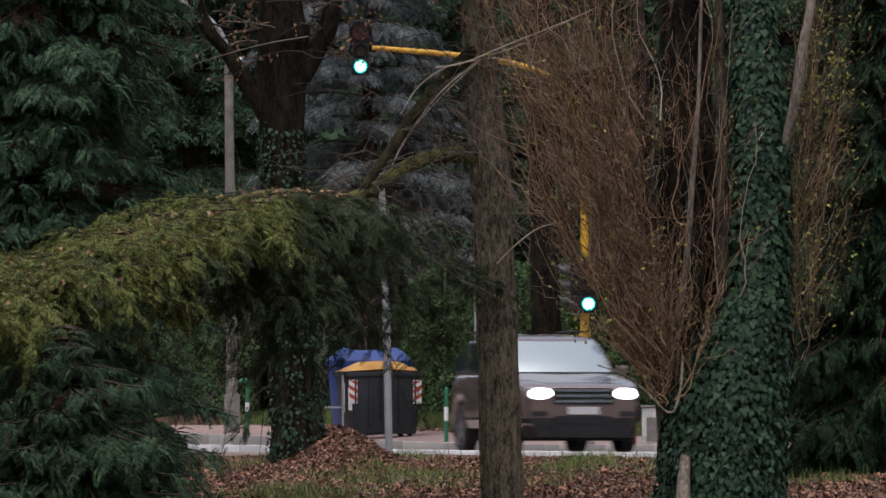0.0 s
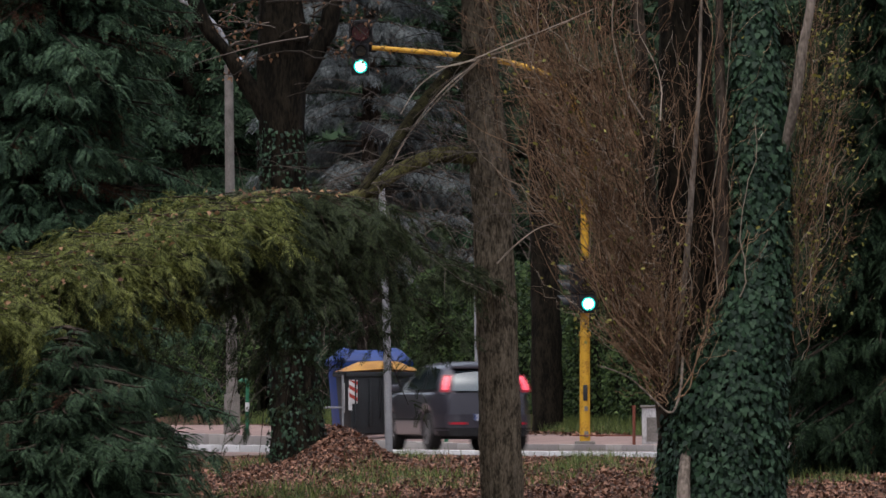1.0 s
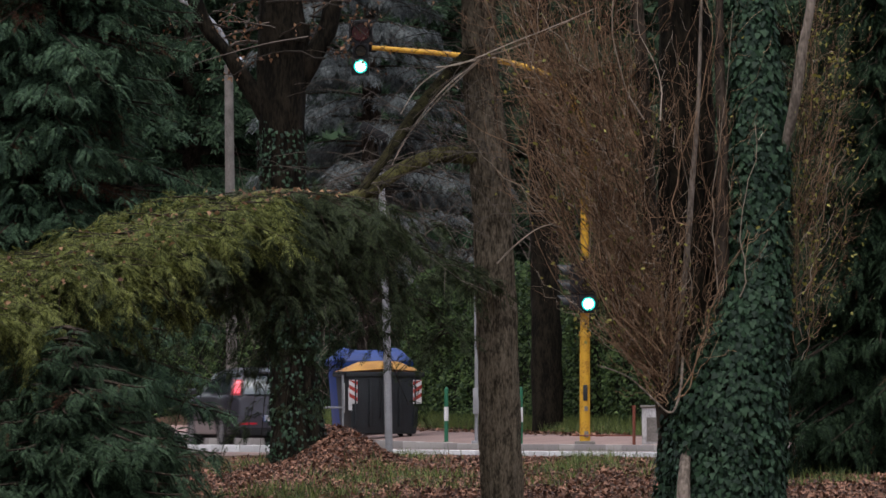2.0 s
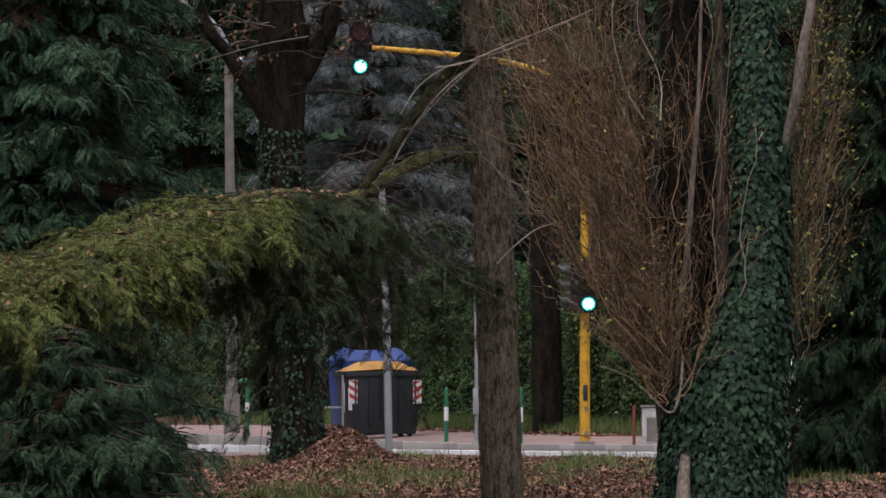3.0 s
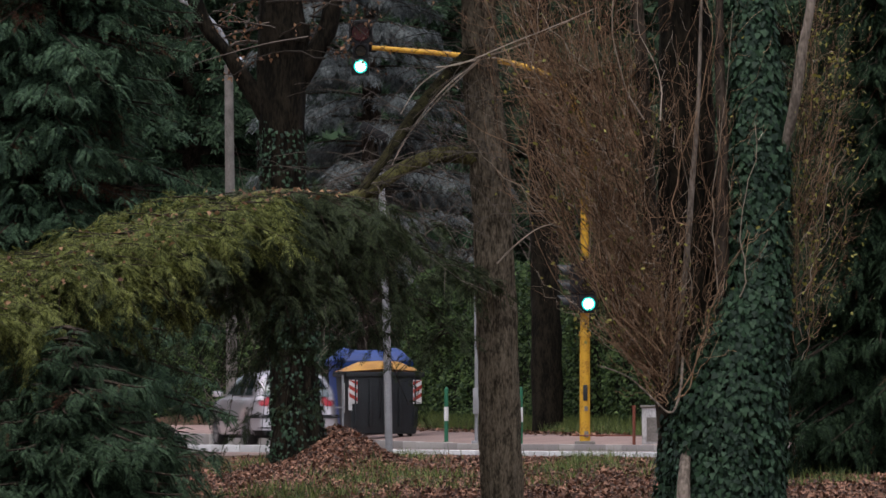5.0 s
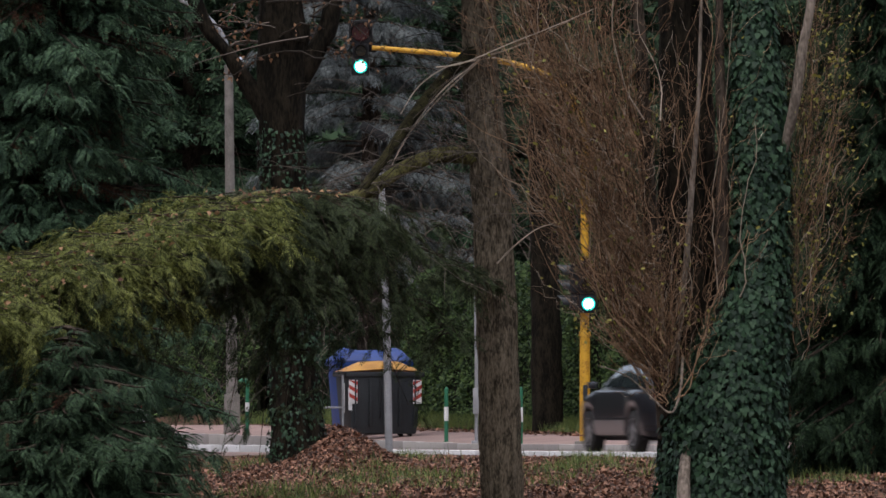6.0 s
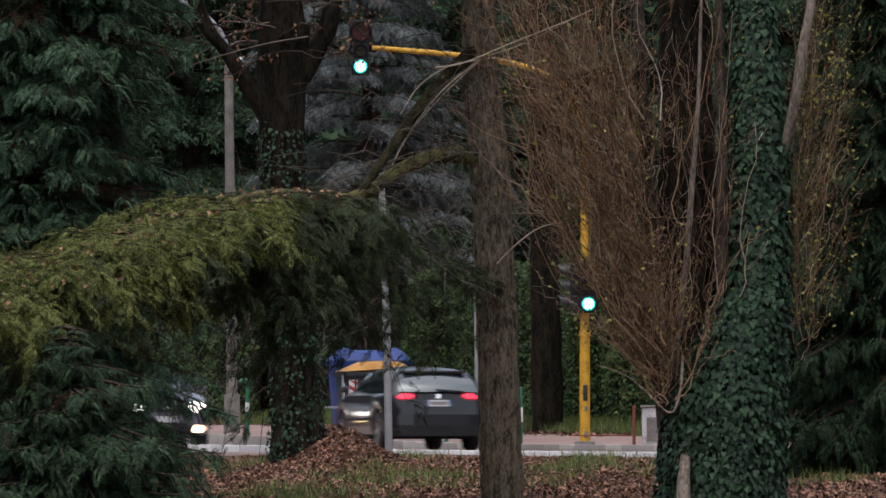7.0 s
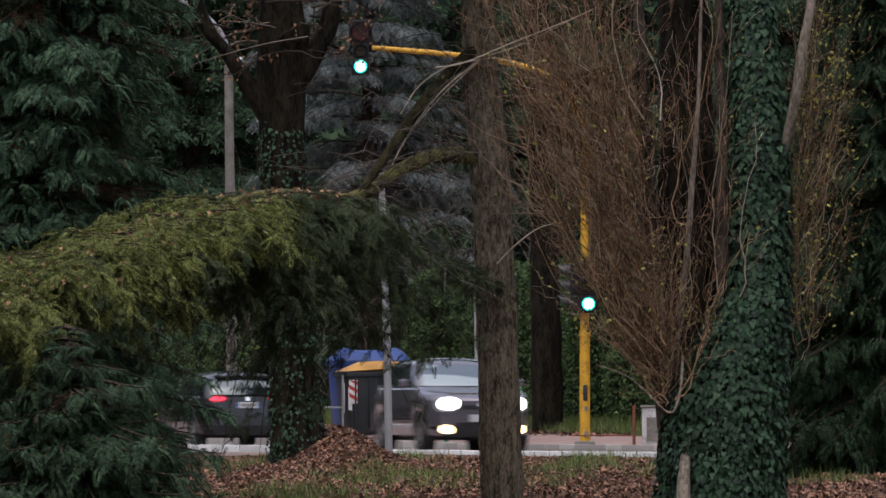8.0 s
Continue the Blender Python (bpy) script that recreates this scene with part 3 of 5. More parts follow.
        dark[0].append(q), dark[1].append(d), dark[2].append(0.3 * r.uniform(0.6, 1.3, n))
    tagged(part("twigs", tubes(twigs, 4), "bark_dark", root), kind="stuff")
    for (pos, axis, size), mat, label in ((tips, "cedar", "olive-green outer needle sprays"), (dark, "cedar_dark", "dark green inner needle sprays, darkened for shade")):
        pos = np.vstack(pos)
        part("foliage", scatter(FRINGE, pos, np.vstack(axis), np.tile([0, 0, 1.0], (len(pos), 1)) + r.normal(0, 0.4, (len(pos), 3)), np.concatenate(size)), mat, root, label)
    # brown leaves caught on the bough
    n = 420
    q = a[r.integers(int(len(a) * 0.5), len(a), n)] + np.column_stack([r.normal(0, 0.25, n), r.normal(-0.2, 0.4, n), r.uniform(-0.06, 0.05, n)])
    part("caught_leaves", scatter(CURLED_LEAF, q, r.normal(0, 1, (n, 3)) * [1, 1, 0.4], r.normal(0, 0.5, (n, 3)) + [0, 0, 1], r.uniform(0.03, 0.06, n)), "dry_leaf", root, "brown leaves caught on the bough")
    # thin dead twigs that hang and arch from trunk and limbs
    thin = []
    for _ in range(190):
        line = (b, a[: int(len(a) * 0.4)])[int(r.integers(0, 2))]
        st = line[int(r.integers(0, len(line)))] if r.uniform() < 0.6 else np.array([r.uniform(-0.35, 0.0), r.uniform(-0.2, 0.2), r.uniform(2.3, 5.0)])
        ang = r.uniform(0, 2 * math.pi)
        ln = r.uniform(0.4, 1.5)
        p = bough_line(st, np.array([math.cos(ang), math.sin(ang) * 0.6, r.uniform(-0.3, 0.9)]), ln, r.uniform(0.1, 0.9), 0, 10)
        p[1:] += np.cumsum(r.normal(0, 0.012, (9, 3)), 0)
        thin.append((p, np.linspace(0.0045, 0.0018, 10)))
        for _ in range(3):
            i = int(r.integers(2, 9))
            p2 = bough_line(p[i], np.array([*r.normal(0, 0.8, 2), r.uniform(-0.6, 0.6)]), ln * r.uniform(0.2, 0.4), 0.3, 0, 6)
            thin.append((p2, np.linspace(0.0028, 0.0014, 6)))
    tagged(part("thin_twigs", tubes(thin, 3), "twig_grey", root, "bare grey-brown dead twigs"), kind="stuff")
    # pale dead shoots at the fork
    for p in ([(-0.2, -0.2, 4.02), (0.1, -0.4, 4.1), (0.45, -0.6, 4.26), (0.78, -0.7, 4.42)], [(-0.2, -0.2, 4.0), (-0.5, -0.5, 3.75), (-0.75, -0.7, 3.45), (-0.95, -0.9, 3.1)], [(-0.2, -0.2, 4.0), (-0.5, -0.5, 3.92), (-0.75, -0.6, 3.74), (-0.9, -0.8, 3.5)], [(-0.22, -0.2, 3.98), (-0.55, -0.4, 3.66), (-0.85, -0.6, 3.3), (-1.0, -0.7, 3.0)], [(-0.05, -0.2, 2.2), (0.1, -0.3, 2.35), (0.3, -0.4, 2.5), (0.5, -0.4, 2.56)]):
        q = curve_points(p, 8)
        part("dead_shoot", tubes([(q, np.linspace(0.009, 0.004, len(q)))], 5), "twig_pale", root, "pale dead shoot")


cedar()


def on_trunk(r, pts, radii, n, z0, z1, layers, spread=(0, 360), size=0.085, fade=1.0):
    """Ivy positions round a trunk: places, leaf axes, normals, sizes."""
    pts = np.array(pts, float)
    z = z0 + (z1 - z0) * r.uniform(0, 1, n) ** fade
    a = np.radians(r.uniform(*spread, n))
    cx, cy = np.interp(z, pts[:, 2], pts[:, 0]), np.interp(z, pts[:, 2], pts[:, 1])
    rad = np.interp(z, pts[:, 2], radii) + r.uniform(*layers, n)
    out = np.stack([np.cos(a), np.sin(a), np.zeros(n)], -1)
    pos = np.stack([cx, cy, z], -1) + out * rad[:, None]
    axis = np.stack([r.normal(0, 0.45, n), r.normal(0, 0.2, n), -np.ones(n)], -1) + out * 0.35
    return pos, axis, out + r.normal(0, 0.28, (n, 3)) + [0, 0, 0.35], size * r.uniform(0.55, 1.25, n)


def poplar():
    r = np.random.default_rng(21)
    base = (2.0, 62.0, -0.62)
    root = thing("poplar_tree", base, "bare Lombardy poplar with upswept brown shoots and an ivy-clad trunk", "tree")
    # the ivy-clad stem
    stem = [(-0.05, 0, -0.2), (-0.05, 0, 0.9), (0.04, 0, 1.62), (0.15, 0, 2.2), (0.16, 0, 3.0), (0.13, 0, 4.0), (0.16, 0, 7)]
    rad = [0.34, 0.33, 0.26, 0.16, 0.15, 0.08, 0.05]
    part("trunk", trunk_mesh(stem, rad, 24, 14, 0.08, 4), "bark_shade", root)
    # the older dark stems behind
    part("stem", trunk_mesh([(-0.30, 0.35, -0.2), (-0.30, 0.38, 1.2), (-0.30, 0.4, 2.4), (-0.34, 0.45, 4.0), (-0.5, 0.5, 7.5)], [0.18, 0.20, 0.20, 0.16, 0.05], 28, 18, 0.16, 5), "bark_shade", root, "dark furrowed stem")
    part("stem", trunk_mesh([(-0.42, 0.2, 0.6), (-0.52, 0.2, 1.6), (-0.58, 0.2, 2.6), (-0.62, 0.2, 3.4), (-0.72, 0.2, 4.6)], [0.07, 0.06, 0.05, 0.045, 0.03], 14, 14, 0.14, 6), "bark_dark", root, "brown side stem")
    part("stem", trunk_mesh([(-0.06, -0.05, 1.5), (-0.09, -0.08, 2.3), (-0.08, -0.06, 2.9), (-0.10, 0, 3.6), (-0.1, 0.1, 4.6)], [0.05, 0.045, 0.04, 0.03, 0.02], 14, 14, 0.2, 16), "bark_dark", root, "brown stem with split bark")
    part("stem", trunk_mesh([(-0.40, 0.1, 1.3), (-0.37, 0.0, 1.8), (-0.33, -0.10, 2.2), (-0.29, -0.14, 2.75), (-0.25, -0.15, 3.3), (-0.22, -0.1, 4.4)], [0.008, 0.015, 0.021, 0.02, 0.013, 0.008], 10, 14, 0.1, 7), "bark_pale", root, "slim pale stem")
    part("stem", trunk_mesh([(0.22, 0.05, 2.5), (0.39, -0.14, 3.15), (0.46, -0.16, 3.6), (0.55, -0.16, 4.2), (0.66, -0.1, 6)], [0.03, 0.036, 0.034, 0.028, 0.012], 12, 14, 0.08, 8), "bark_pale", root, "slim pale stem")
    part("stem", trunk_mesh([(-0.36, -0.40, -0.2), (-0.36, -0.40, 0.3), (-0.36, -0.38, 0.62), (-0.33, -0.2, 0.9)], [0.055, 0.05, 0.045, 0.03], 10, 10, 0.1, 17), "bark_pale", root, "pale bare foot of a side stem")
    main, lines, tips = [], [], []

    def wander(p, amount):
        """Gives a line the small kinks of a grown shoot."""
        k = len(p)
        p[1:] += np.cumsum(r.normal(0, amount, (k - 1, 3)), 0)
        return p

    def branch(p, d, ln, r0, depth):
        """Side twigs that leave at wide angles and curve upward again."""
        for _ in range(int(r.integers(6, 11)) if depth == 1 else int(r.integers(1, 4))):
            i = int(r.integers(2, len(p) - 1))
            way = d * 0.9 + r.normal(0, 0.5, 3) * [1.1, 0.9, 0.5]
            way /= np.linalg.norm(way)
            ln2 = ln * r.uniform(0.12, 0.36)
            q = np.linspace(0, 1, 8)
            side = p[i] + np.outer(q * ln2, way)
            side[:, 2] += r.uniform(-0.15, 0.55) * ln2 * q**2
            side = wander(side, 0.075 * ln2)
            lines.append((side, np.linspace(r0 * 0.5, r0 * 0.28, 8)))
            tips.append(side[-1])
            if depth < 2:
                branch(side, way, ln2 * 1.4, r0 * 0.62, depth + 1)

    def shoot(start, end, bow, r0):
        """A shoot from start to end, bowed outward first and then rising."""
        start, end = np.array(start, float), np.array(end, float)
        ctrl = start + (end - start) * [bow, 0.5, 0.30]
        t = np.linspace(0, 1, 14)[:, None]
        p = (1 - t) ** 2 * start + 2 * t * (1 - t) * ctrl + t**2 * end
        ln = float(np.linalg.norm(end - start))
        p += np.sin(t * math.pi * r.uniform(1, 3)) * r.normal(0, 0.022, 3) * ln
        p = wander(p, 0.013)
        main.append((p, np.linspace(r0, r0 * 0.4, 14)))
        tips.append(p[-1])
        branch(p, (end - start) / ln, ln, r0, 1)

    # the fan of shoots: its outer edge swings out and then climbs
    for k in range(270):
        z0 = 1.15 + 2.1 * r.uniform(0, 1) ** 1.2
        z1 = z0 + r.uniform(0.3, 1.8)
        edge = float(np.interp(z1, [1.2, 1.4, 1.85, 2.1, 2.24, 3.0, 3.6, 5.0], [-0.70, -0.80, -0.90, -1.02, -1.10, -1.38, -1.60, -1.8]))
        u = r.uniform(0, 1) ** 0.75
        inner = -0.50 - 0.05 * (z1 - 1.2)
        x0 = -0.49 - 0.03 * (z0 - 1.1) - 0.55 * u * max(0.0, z0 - 1.6) * 0.5 + r.normal(0, 0.03)
        shoot((x0, r.uniform(-0.35, 0.4), z0), (inner + (edge - inner) * u + r.normal(0, 0.06), r.uniform(-0.5, 0.5), z1), r.uniform(0.6, 1.05), r.uniform(0.0026, 0.0062))
    # shoots that rise steeply before the dark stem
    for _ in range(32):
        z0 = r.uniform(1.15, 1.6)
        z1 = z0 + r.uniform(0.35, 0.85)
        x0 = r.uniform(-0.52, -0.42)
        shoot((x0, r.uniform(-0.3, 0.1), z0), (x0 + r.uniform(-0.18, 0.20), r.uniform(-0.4, 0.0), z1), r.uniform(0.3, 0.9), r.uniform(0.002, 0.0048))
    # a few shoots before the dark stem and the ivy
    for _ in range(13):
        x0, z0 = r.uniform(-0.46, -0.08), r.uniform(1.5, 2.7)
        shoot((x0, r.uniform(-0.3, -0.1), z0), (x0 + r.normal(0.03, 0.10), r.uniform(-0.4, -0.1), z0 + r.uniform(0.8, 1.9)), 0.4, r.uniform(0.002, 0.0045))
    for x0, z0, x1, z1 in ((-0.42, 1.2, 0.03, 2.35), (-0.40, 1.22, -0.22, 1.9), (-0.30, 1.55, 0.06, 2.6), (-0.24, 2.35, 0.12, 3.3), (0.02, 1.9, 0.12, 3.1)):
        shoot((x0, -0.45, z0), (x1, -0.42, z1), 0.4, 0.005)
    # shoots beside the ivy stem
    for _ in range(60):
        z0 = r.uniform(1.45, 3.2)
        x0 = 0.40 + 0.10 * r.uniform(0, 1)
        shoot((x0, r.uniform(-0.1, 0.5), z0), (x0 + r.normal(0.14, 0.13) + 0.03, r.uniform(-0.2, 0.5), z0 + r.uniform(0.5, 1.5)), 0.6, r.uniform(0.0016, 0.0034))
    # gaps in the twigs at the outer edge of the fan
    def clear(p):
        low_gap = np.min(np.hypot(p[:, 0] + 1.0, p[:, 2] - 1.87)) < 0.075
        return not low_gap and np.min(np.hypot((p[:, 0] + 1.045) / 0.045, (p[:, 2] - 2.34) / 0.15)) > 1

    lines, main = [q for q in lines if clear(q[0])], [q for q in main if clear(q[0]) or r.uniform() < 0.3]
    tagged(part("pale_shoots", tubes(lines[::11], 4), "twig_pale", root, "paler grey-brown shoots"), kind="stuff")
    lines = [q for k, q in enumerate(lines) if k % 11]
    r.shuffle(main)
    for k, q in enumerate(main[:290]):
        part("shoot", tubes([q], 4), "twig_piece" if k % 8 else "twig_pale", root)
    lines += main[290:]
    tagged(part("shoots", tubes(lines, 3), "twig", root, "dense thin brown upswept shoots"), kind="stuff")
    # a long pale dead shoot that leans out of the fan
    q = curve_points([(-0.95, -0.5, 3.87), (-1.25, -0.55, 3.74), (-1.55, -0.58, 3.62), (-1.86, -0.6, 3.49), (-2.05, -0.6, 3.46)], 8)
    part("dead_shoot", tubes([(q, np.linspace(0.002, 0.005, len(q)))], 5), "twig_pale", root, "long pale dead shoot")
    # a hooked pale branch low on the stem
    q = curve_points([(-0.36, -0.2, 1.5), (-0.38, -0.32, 1.28), (-0.42, -0.36, 1.14), (-0.47, -0.36, 1.12), (-0.56, -0.34, 1.2), (-0.74, -0.3, 1.36), (-0.95, -0.26, 1.44)], 8)
    part("hooked_branch", tubes([(q, np.linspace(0.011, 0.004, len(q)))], 7), "bark_pale", root, "pale hooked low branch")
    # the crown above the view
    upper = []
    for _ in range(260):
        z = r.uniform(4.0, 9.0)
        a = r.uniform(0, 2 * math.pi)
        ln = r.uniform(1.2, 3)
        d = np.array([0.22 * math.cos(a), 0.22 * math.sin(a), 1])
        p = bough_line((0.1 * math.cos(a) - 0.1, 0.1 * math.sin(a), z), d, ln, 0, 0, 6)
        p += np.outer(np.linspace(0, 1, 6) ** 2, r.normal(0, 0.1, 3))
        upper.append((p, np.linspace(0.014, 0.004, 6)))
    tagged(part("upper_shoots", tubes(upper, 4), "twig", root), kind="stuff")
    # a few yellowing leaves
    n = 1600
    pick = np.array(tips)[r.choice(len(tips), n)] + r.normal(0, 0.03, (n, 3))
    right = pick[:, 0] > 0.1
    pick = pick[right | (r.uniform(0, 1, n) < 0.75)]
    n = len(pick)
    part("leaves", scatter(OVAL_LEAF, pick, r.normal(0, 1, (n, 3)) - [0, 0, 0.4], r.normal(0, 1, (n, 3)), r.uniform(0.016, 0.042, n)), "olive_leaf", root, "last small yellow-green leaves")
    n = 520
    q = np.column_stack([r.normal(0.55, 0.14, n), r.uniform(-0.3, 0.4, n), r.uniform(1.6, 3.9, n)])
    q[:, 0] += 0.10 * (q[:, 2] - 2.6)
    part("leaves", scatter(OVAL_LEAF, q, r.normal(0, 1, (n, 3)) - [0, 0, 0.4], r.normal(0, 1, (n, 3)), r.uniform(0.018, 0.04, n)), "olive_leaf", root, "small yellow-green leaves on the side shoots")
    # ivy: a dense coat on the trunk
    coat = [(-0.05, 0, -0.2), (-0.05, 0, 0.85), (-0.05, 0, 1.23), (0.05, 0, 1.62), (0.14, 0, 1.93), (0.16, 0, 2.2), (0.165, 0, 2.8), (0.155, 0, 3.35), (0.125, 0, 3.95), (0.12, 0, 4.4)]
    crad = [0.37, 0.38, 0.385, 0.30, 0.225, 0.19, 0.195, 0.165, 0.105, 0.09]
    pos, axis, nor, size = on_trunk(r, coat, crad, 33000, -0.1, 4.4, (-0.05, 0.03), size=0.043, fade=1.15)
    part("ivy", scatter(IVY_LEAF, pos, axis, nor, size), "ivy", root, "glossy dark green ivy leaves")
    pos, axis, nor, size = on_trunk(r, [(-0.36, 0.15, -0.1), (-0.38, 0.15, 0.6), (-0.34, 0.1, 1.15)], [0.15, 0.14, 0.12], 3000, -0.1, 1.1, (-0.04, 0.04), size=0.043)
    part("ivy", scatter(IVY_LEAF, pos, axis, nor, size), "ivy", root, "dark green ivy at the foot")
    pos, axis, nor, size = on_trunk(r, coat, crad, 280, 0.5, 3.9, (0.02, 0.045), (200, 340), 0.048)
    one = scatter(IVY_LEAF, [(0, 0, 0)], [(0, 1, 0)], [(0, 0, 1)], 1.0)
    for p, a, nn, s in zip(pos, unit(axis), nor, size):
        side = unit(np.cross(a, nn))
        m = Matrix((side, a, np.cross(side, a))).transposed().to_4x4()
        part("ivy_leaf", one, "ivy_piece", root, m=Matrix.Translation(p) @ m @ Matrix.Scale(float(s), 4))


poplar()


def old_tree():
    """The broad trunk with ivy on the bank, forked, with a few dry leaves."""
    r = np.random.default_rng(31)
    root = thing("ivy_trunk_tree", (-1.66, 104.0, -0.28), "broad dark tree trunk with ivy on a leaf-strewn bank", "tree")
    pts = [(0, 0, -0.3), (0.0, 0, 0.25), (-0.04, 0, 1.0), (-0.14, 0, 2.6), (-0.20, 0, 4.2), (-0.18, 0, 5.3)]
    rad = [0.52, 0.34, 0.275, 0.255, 0.27, 0.29]
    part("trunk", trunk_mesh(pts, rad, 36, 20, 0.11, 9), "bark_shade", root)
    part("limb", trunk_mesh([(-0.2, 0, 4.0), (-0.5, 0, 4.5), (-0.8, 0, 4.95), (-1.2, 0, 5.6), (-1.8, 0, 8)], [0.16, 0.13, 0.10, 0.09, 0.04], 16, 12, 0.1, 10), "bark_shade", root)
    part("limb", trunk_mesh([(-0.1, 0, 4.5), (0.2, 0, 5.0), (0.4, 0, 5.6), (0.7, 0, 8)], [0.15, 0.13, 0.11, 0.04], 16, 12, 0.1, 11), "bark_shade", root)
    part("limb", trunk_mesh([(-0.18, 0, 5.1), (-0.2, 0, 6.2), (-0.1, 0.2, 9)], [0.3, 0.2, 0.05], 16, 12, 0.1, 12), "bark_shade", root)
    twigs, tips = [], []
    for _ in range(150):
        z = r.uniform(4.9, 8.5)
        a = r.uniform(0, 2 * math.pi)
        ln = r.uniform(0.7, 2.0)
        p = bough_line((-0.2 + r.uniform(-0.6, 0.6), r.uniform(-0.3, 0.3), z), np.array([math.cos(a), math.sin(a), r.uniform(-0.3, 0.6)]), ln, 0.15, 0, 8)
        p += np.cumsum(r.normal(0, 0.03, (8, 3)), 0)
        twigs.append((p, np.linspace(0.014, 0.003, 8)))
        tips.append(p[3:])
    tagged(part("twigs", tubes(twigs, 4), "twig_grey", root), kind="stuff")
    tips = np.vstack(tips)
    n = 1500
    q = tips[r.choice(len(tips), n)] + r.normal(0, 0.04, (n, 3))
    part("dry_leaves", scatter(CURLED_LEAF, q, r.normal(0, 0.6, (n, 3)) - [0, 0, 1], r.normal(0, 1, (n, 3)), r.uniform(0.03, 0.065, n)), "dry_leaf", root, "withered brown leaves")
    for z0, z1, n, spread in ((-0.1, 2.8, 2600, (0, 360)), (1.6, 4.1, 700, (200, 350)), (1.6, 4.2, 460, (185, 235))):
        pos, axis, nor, size = on_trunk(r, pts, rad, n, z0, z1, (-0.01, 0.045), spread, 0.043, 1.6)
        part("ivy", scatter(IVY_LEAF, pos, axis, nor, size), "ivy", root, "dark ivy leaves")


old_tree()


def hedge(name, y0, y1, u, height, n, label):
    r = np.random.default_rng(41)
    root = thing(name, (0, 0, 0), label, "hedge")
    vs, fs = [], []
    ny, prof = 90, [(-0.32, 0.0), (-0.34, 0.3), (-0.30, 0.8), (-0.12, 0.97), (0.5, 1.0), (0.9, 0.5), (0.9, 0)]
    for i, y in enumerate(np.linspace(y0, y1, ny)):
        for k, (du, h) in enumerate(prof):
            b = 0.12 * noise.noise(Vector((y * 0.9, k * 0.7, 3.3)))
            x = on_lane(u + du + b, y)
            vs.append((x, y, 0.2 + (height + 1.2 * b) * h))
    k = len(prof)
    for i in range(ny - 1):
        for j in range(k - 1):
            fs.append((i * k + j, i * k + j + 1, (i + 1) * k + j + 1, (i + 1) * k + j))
    # Closed dark sheet that blocks the view and stands for shade between leaves.
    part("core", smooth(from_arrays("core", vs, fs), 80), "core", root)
    y = r.uniform(y0, y1, n)
    h = r.uniform(0, 1.03, n)
    b = np.array([0.25 * noise.noise(Vector((a * 1.3, c * 4, 1.7))) + 0.14 * noise.noise(Vector((a * 4, c * 12, 5.7))) for a, c in zip(y, h)])
    du = np.interp(h, [0, 0.3, 0.8, 0.97, 1.03], [-0.42, -0.46, -0.42, -0.3, 0.1]) + b + r.uniform(-0.05, 0.06, n)
    pos = np.stack([on_lane(u + du, y), y, 0.2 + height * h], -1)
    axis = r.normal(0, 0.7, (n, 3)) + [-0.5, -0.4, -0.15]
    part("foliage", scatter(SMALL_LEAF, pos, axis, r.normal(0, 0.5, (n, 3)) + [-0.6, -0.5, 0.6], r.uniform(0.05, 0.115, n)), "hedge", root)


hedge("hedge", 158, 178.7, 6.6, 3.25, 44000, "tall clipped evergreen hedge behind the pavement")
hedge("hedge", 193.0, 208, 6.9, 2.7, 14000, "tall dark evergreen hedge behind the lamp post")


def plain_trunk(name, at, height, radius, lean, label, seed, bark):
    root = thing(name, at, label, "tree")
    part("trunk", trunk_mesh([(0, 0, -0.2), (lean * 0.3, 0, height * 0.3), (lean, 0, height)], [radius, radius * 0.85, radius * 0.4], 20, 20, 0.1, seed), bark, root)
    return root


pine = plain_trunk("pine_tree", (1.92, 164.5, 0.35), 12.0, 0.30, -0.3, "dark straight pine trunk before the hedge", 13, "bark_shade")


def crown_blobs(root, r, centre, spread, n, size, mat, template=TUFT, name="crown"):
    pos = np.array(centre) + r.normal(0, 1, (n, 3)) * spread
    part(name, scatter(template, pos, r.normal(0, 1, (n, 3)) - [0, 0, 0.35], r.normal(0, 0.6, (n, 3)) + [0, 0, 1], size * r.uniform(0.6, 1.4, n)), mat, root)


crown_blobs(pine, np.random.default_rng(2), (-0.2, 0, 11.5), (1.6, 1.6, 1.2), 5000, 0.4, "spruce_dark")

# ---- the wood behind ----
for k, (x, y, h, rad, mat, label) in enumerate((
    (-1.6, 196, 17, 4.0, "blue_cedar", "grey-blue cedar behind the hedge"),
    (3.4, 205, 18, 4.2, "spruce_dark", "tall dark conifer behind the hedge"),
    (7.6, 200, 18, 4.5, "spruce_dark", "tall dark conifer behind the hedge"),
    (-6.0, 214, 19, 4.6, "spruce_dark", "tall dark conifer behind the hedge"),
    (0.6, 222, 20, 5.0, "spruce_dark", "tall dark conifer behind the hedge"),
)):
    blue = mat == "blue_cedar"
    conifer("far_conifer", (x, y, 0.4), h, rad, 3.6 if blue else 0.6, 11.5, label, mat, step=0.5 if blue else 0.42, ring=9 if blue else 10, per_m=26 if blue else 12, size=0.3 if blue else 0.55, droop=0.2, template=FRINGE if blue else SPRAY_FINE, trunk_r=0.3, seed=50 + k)


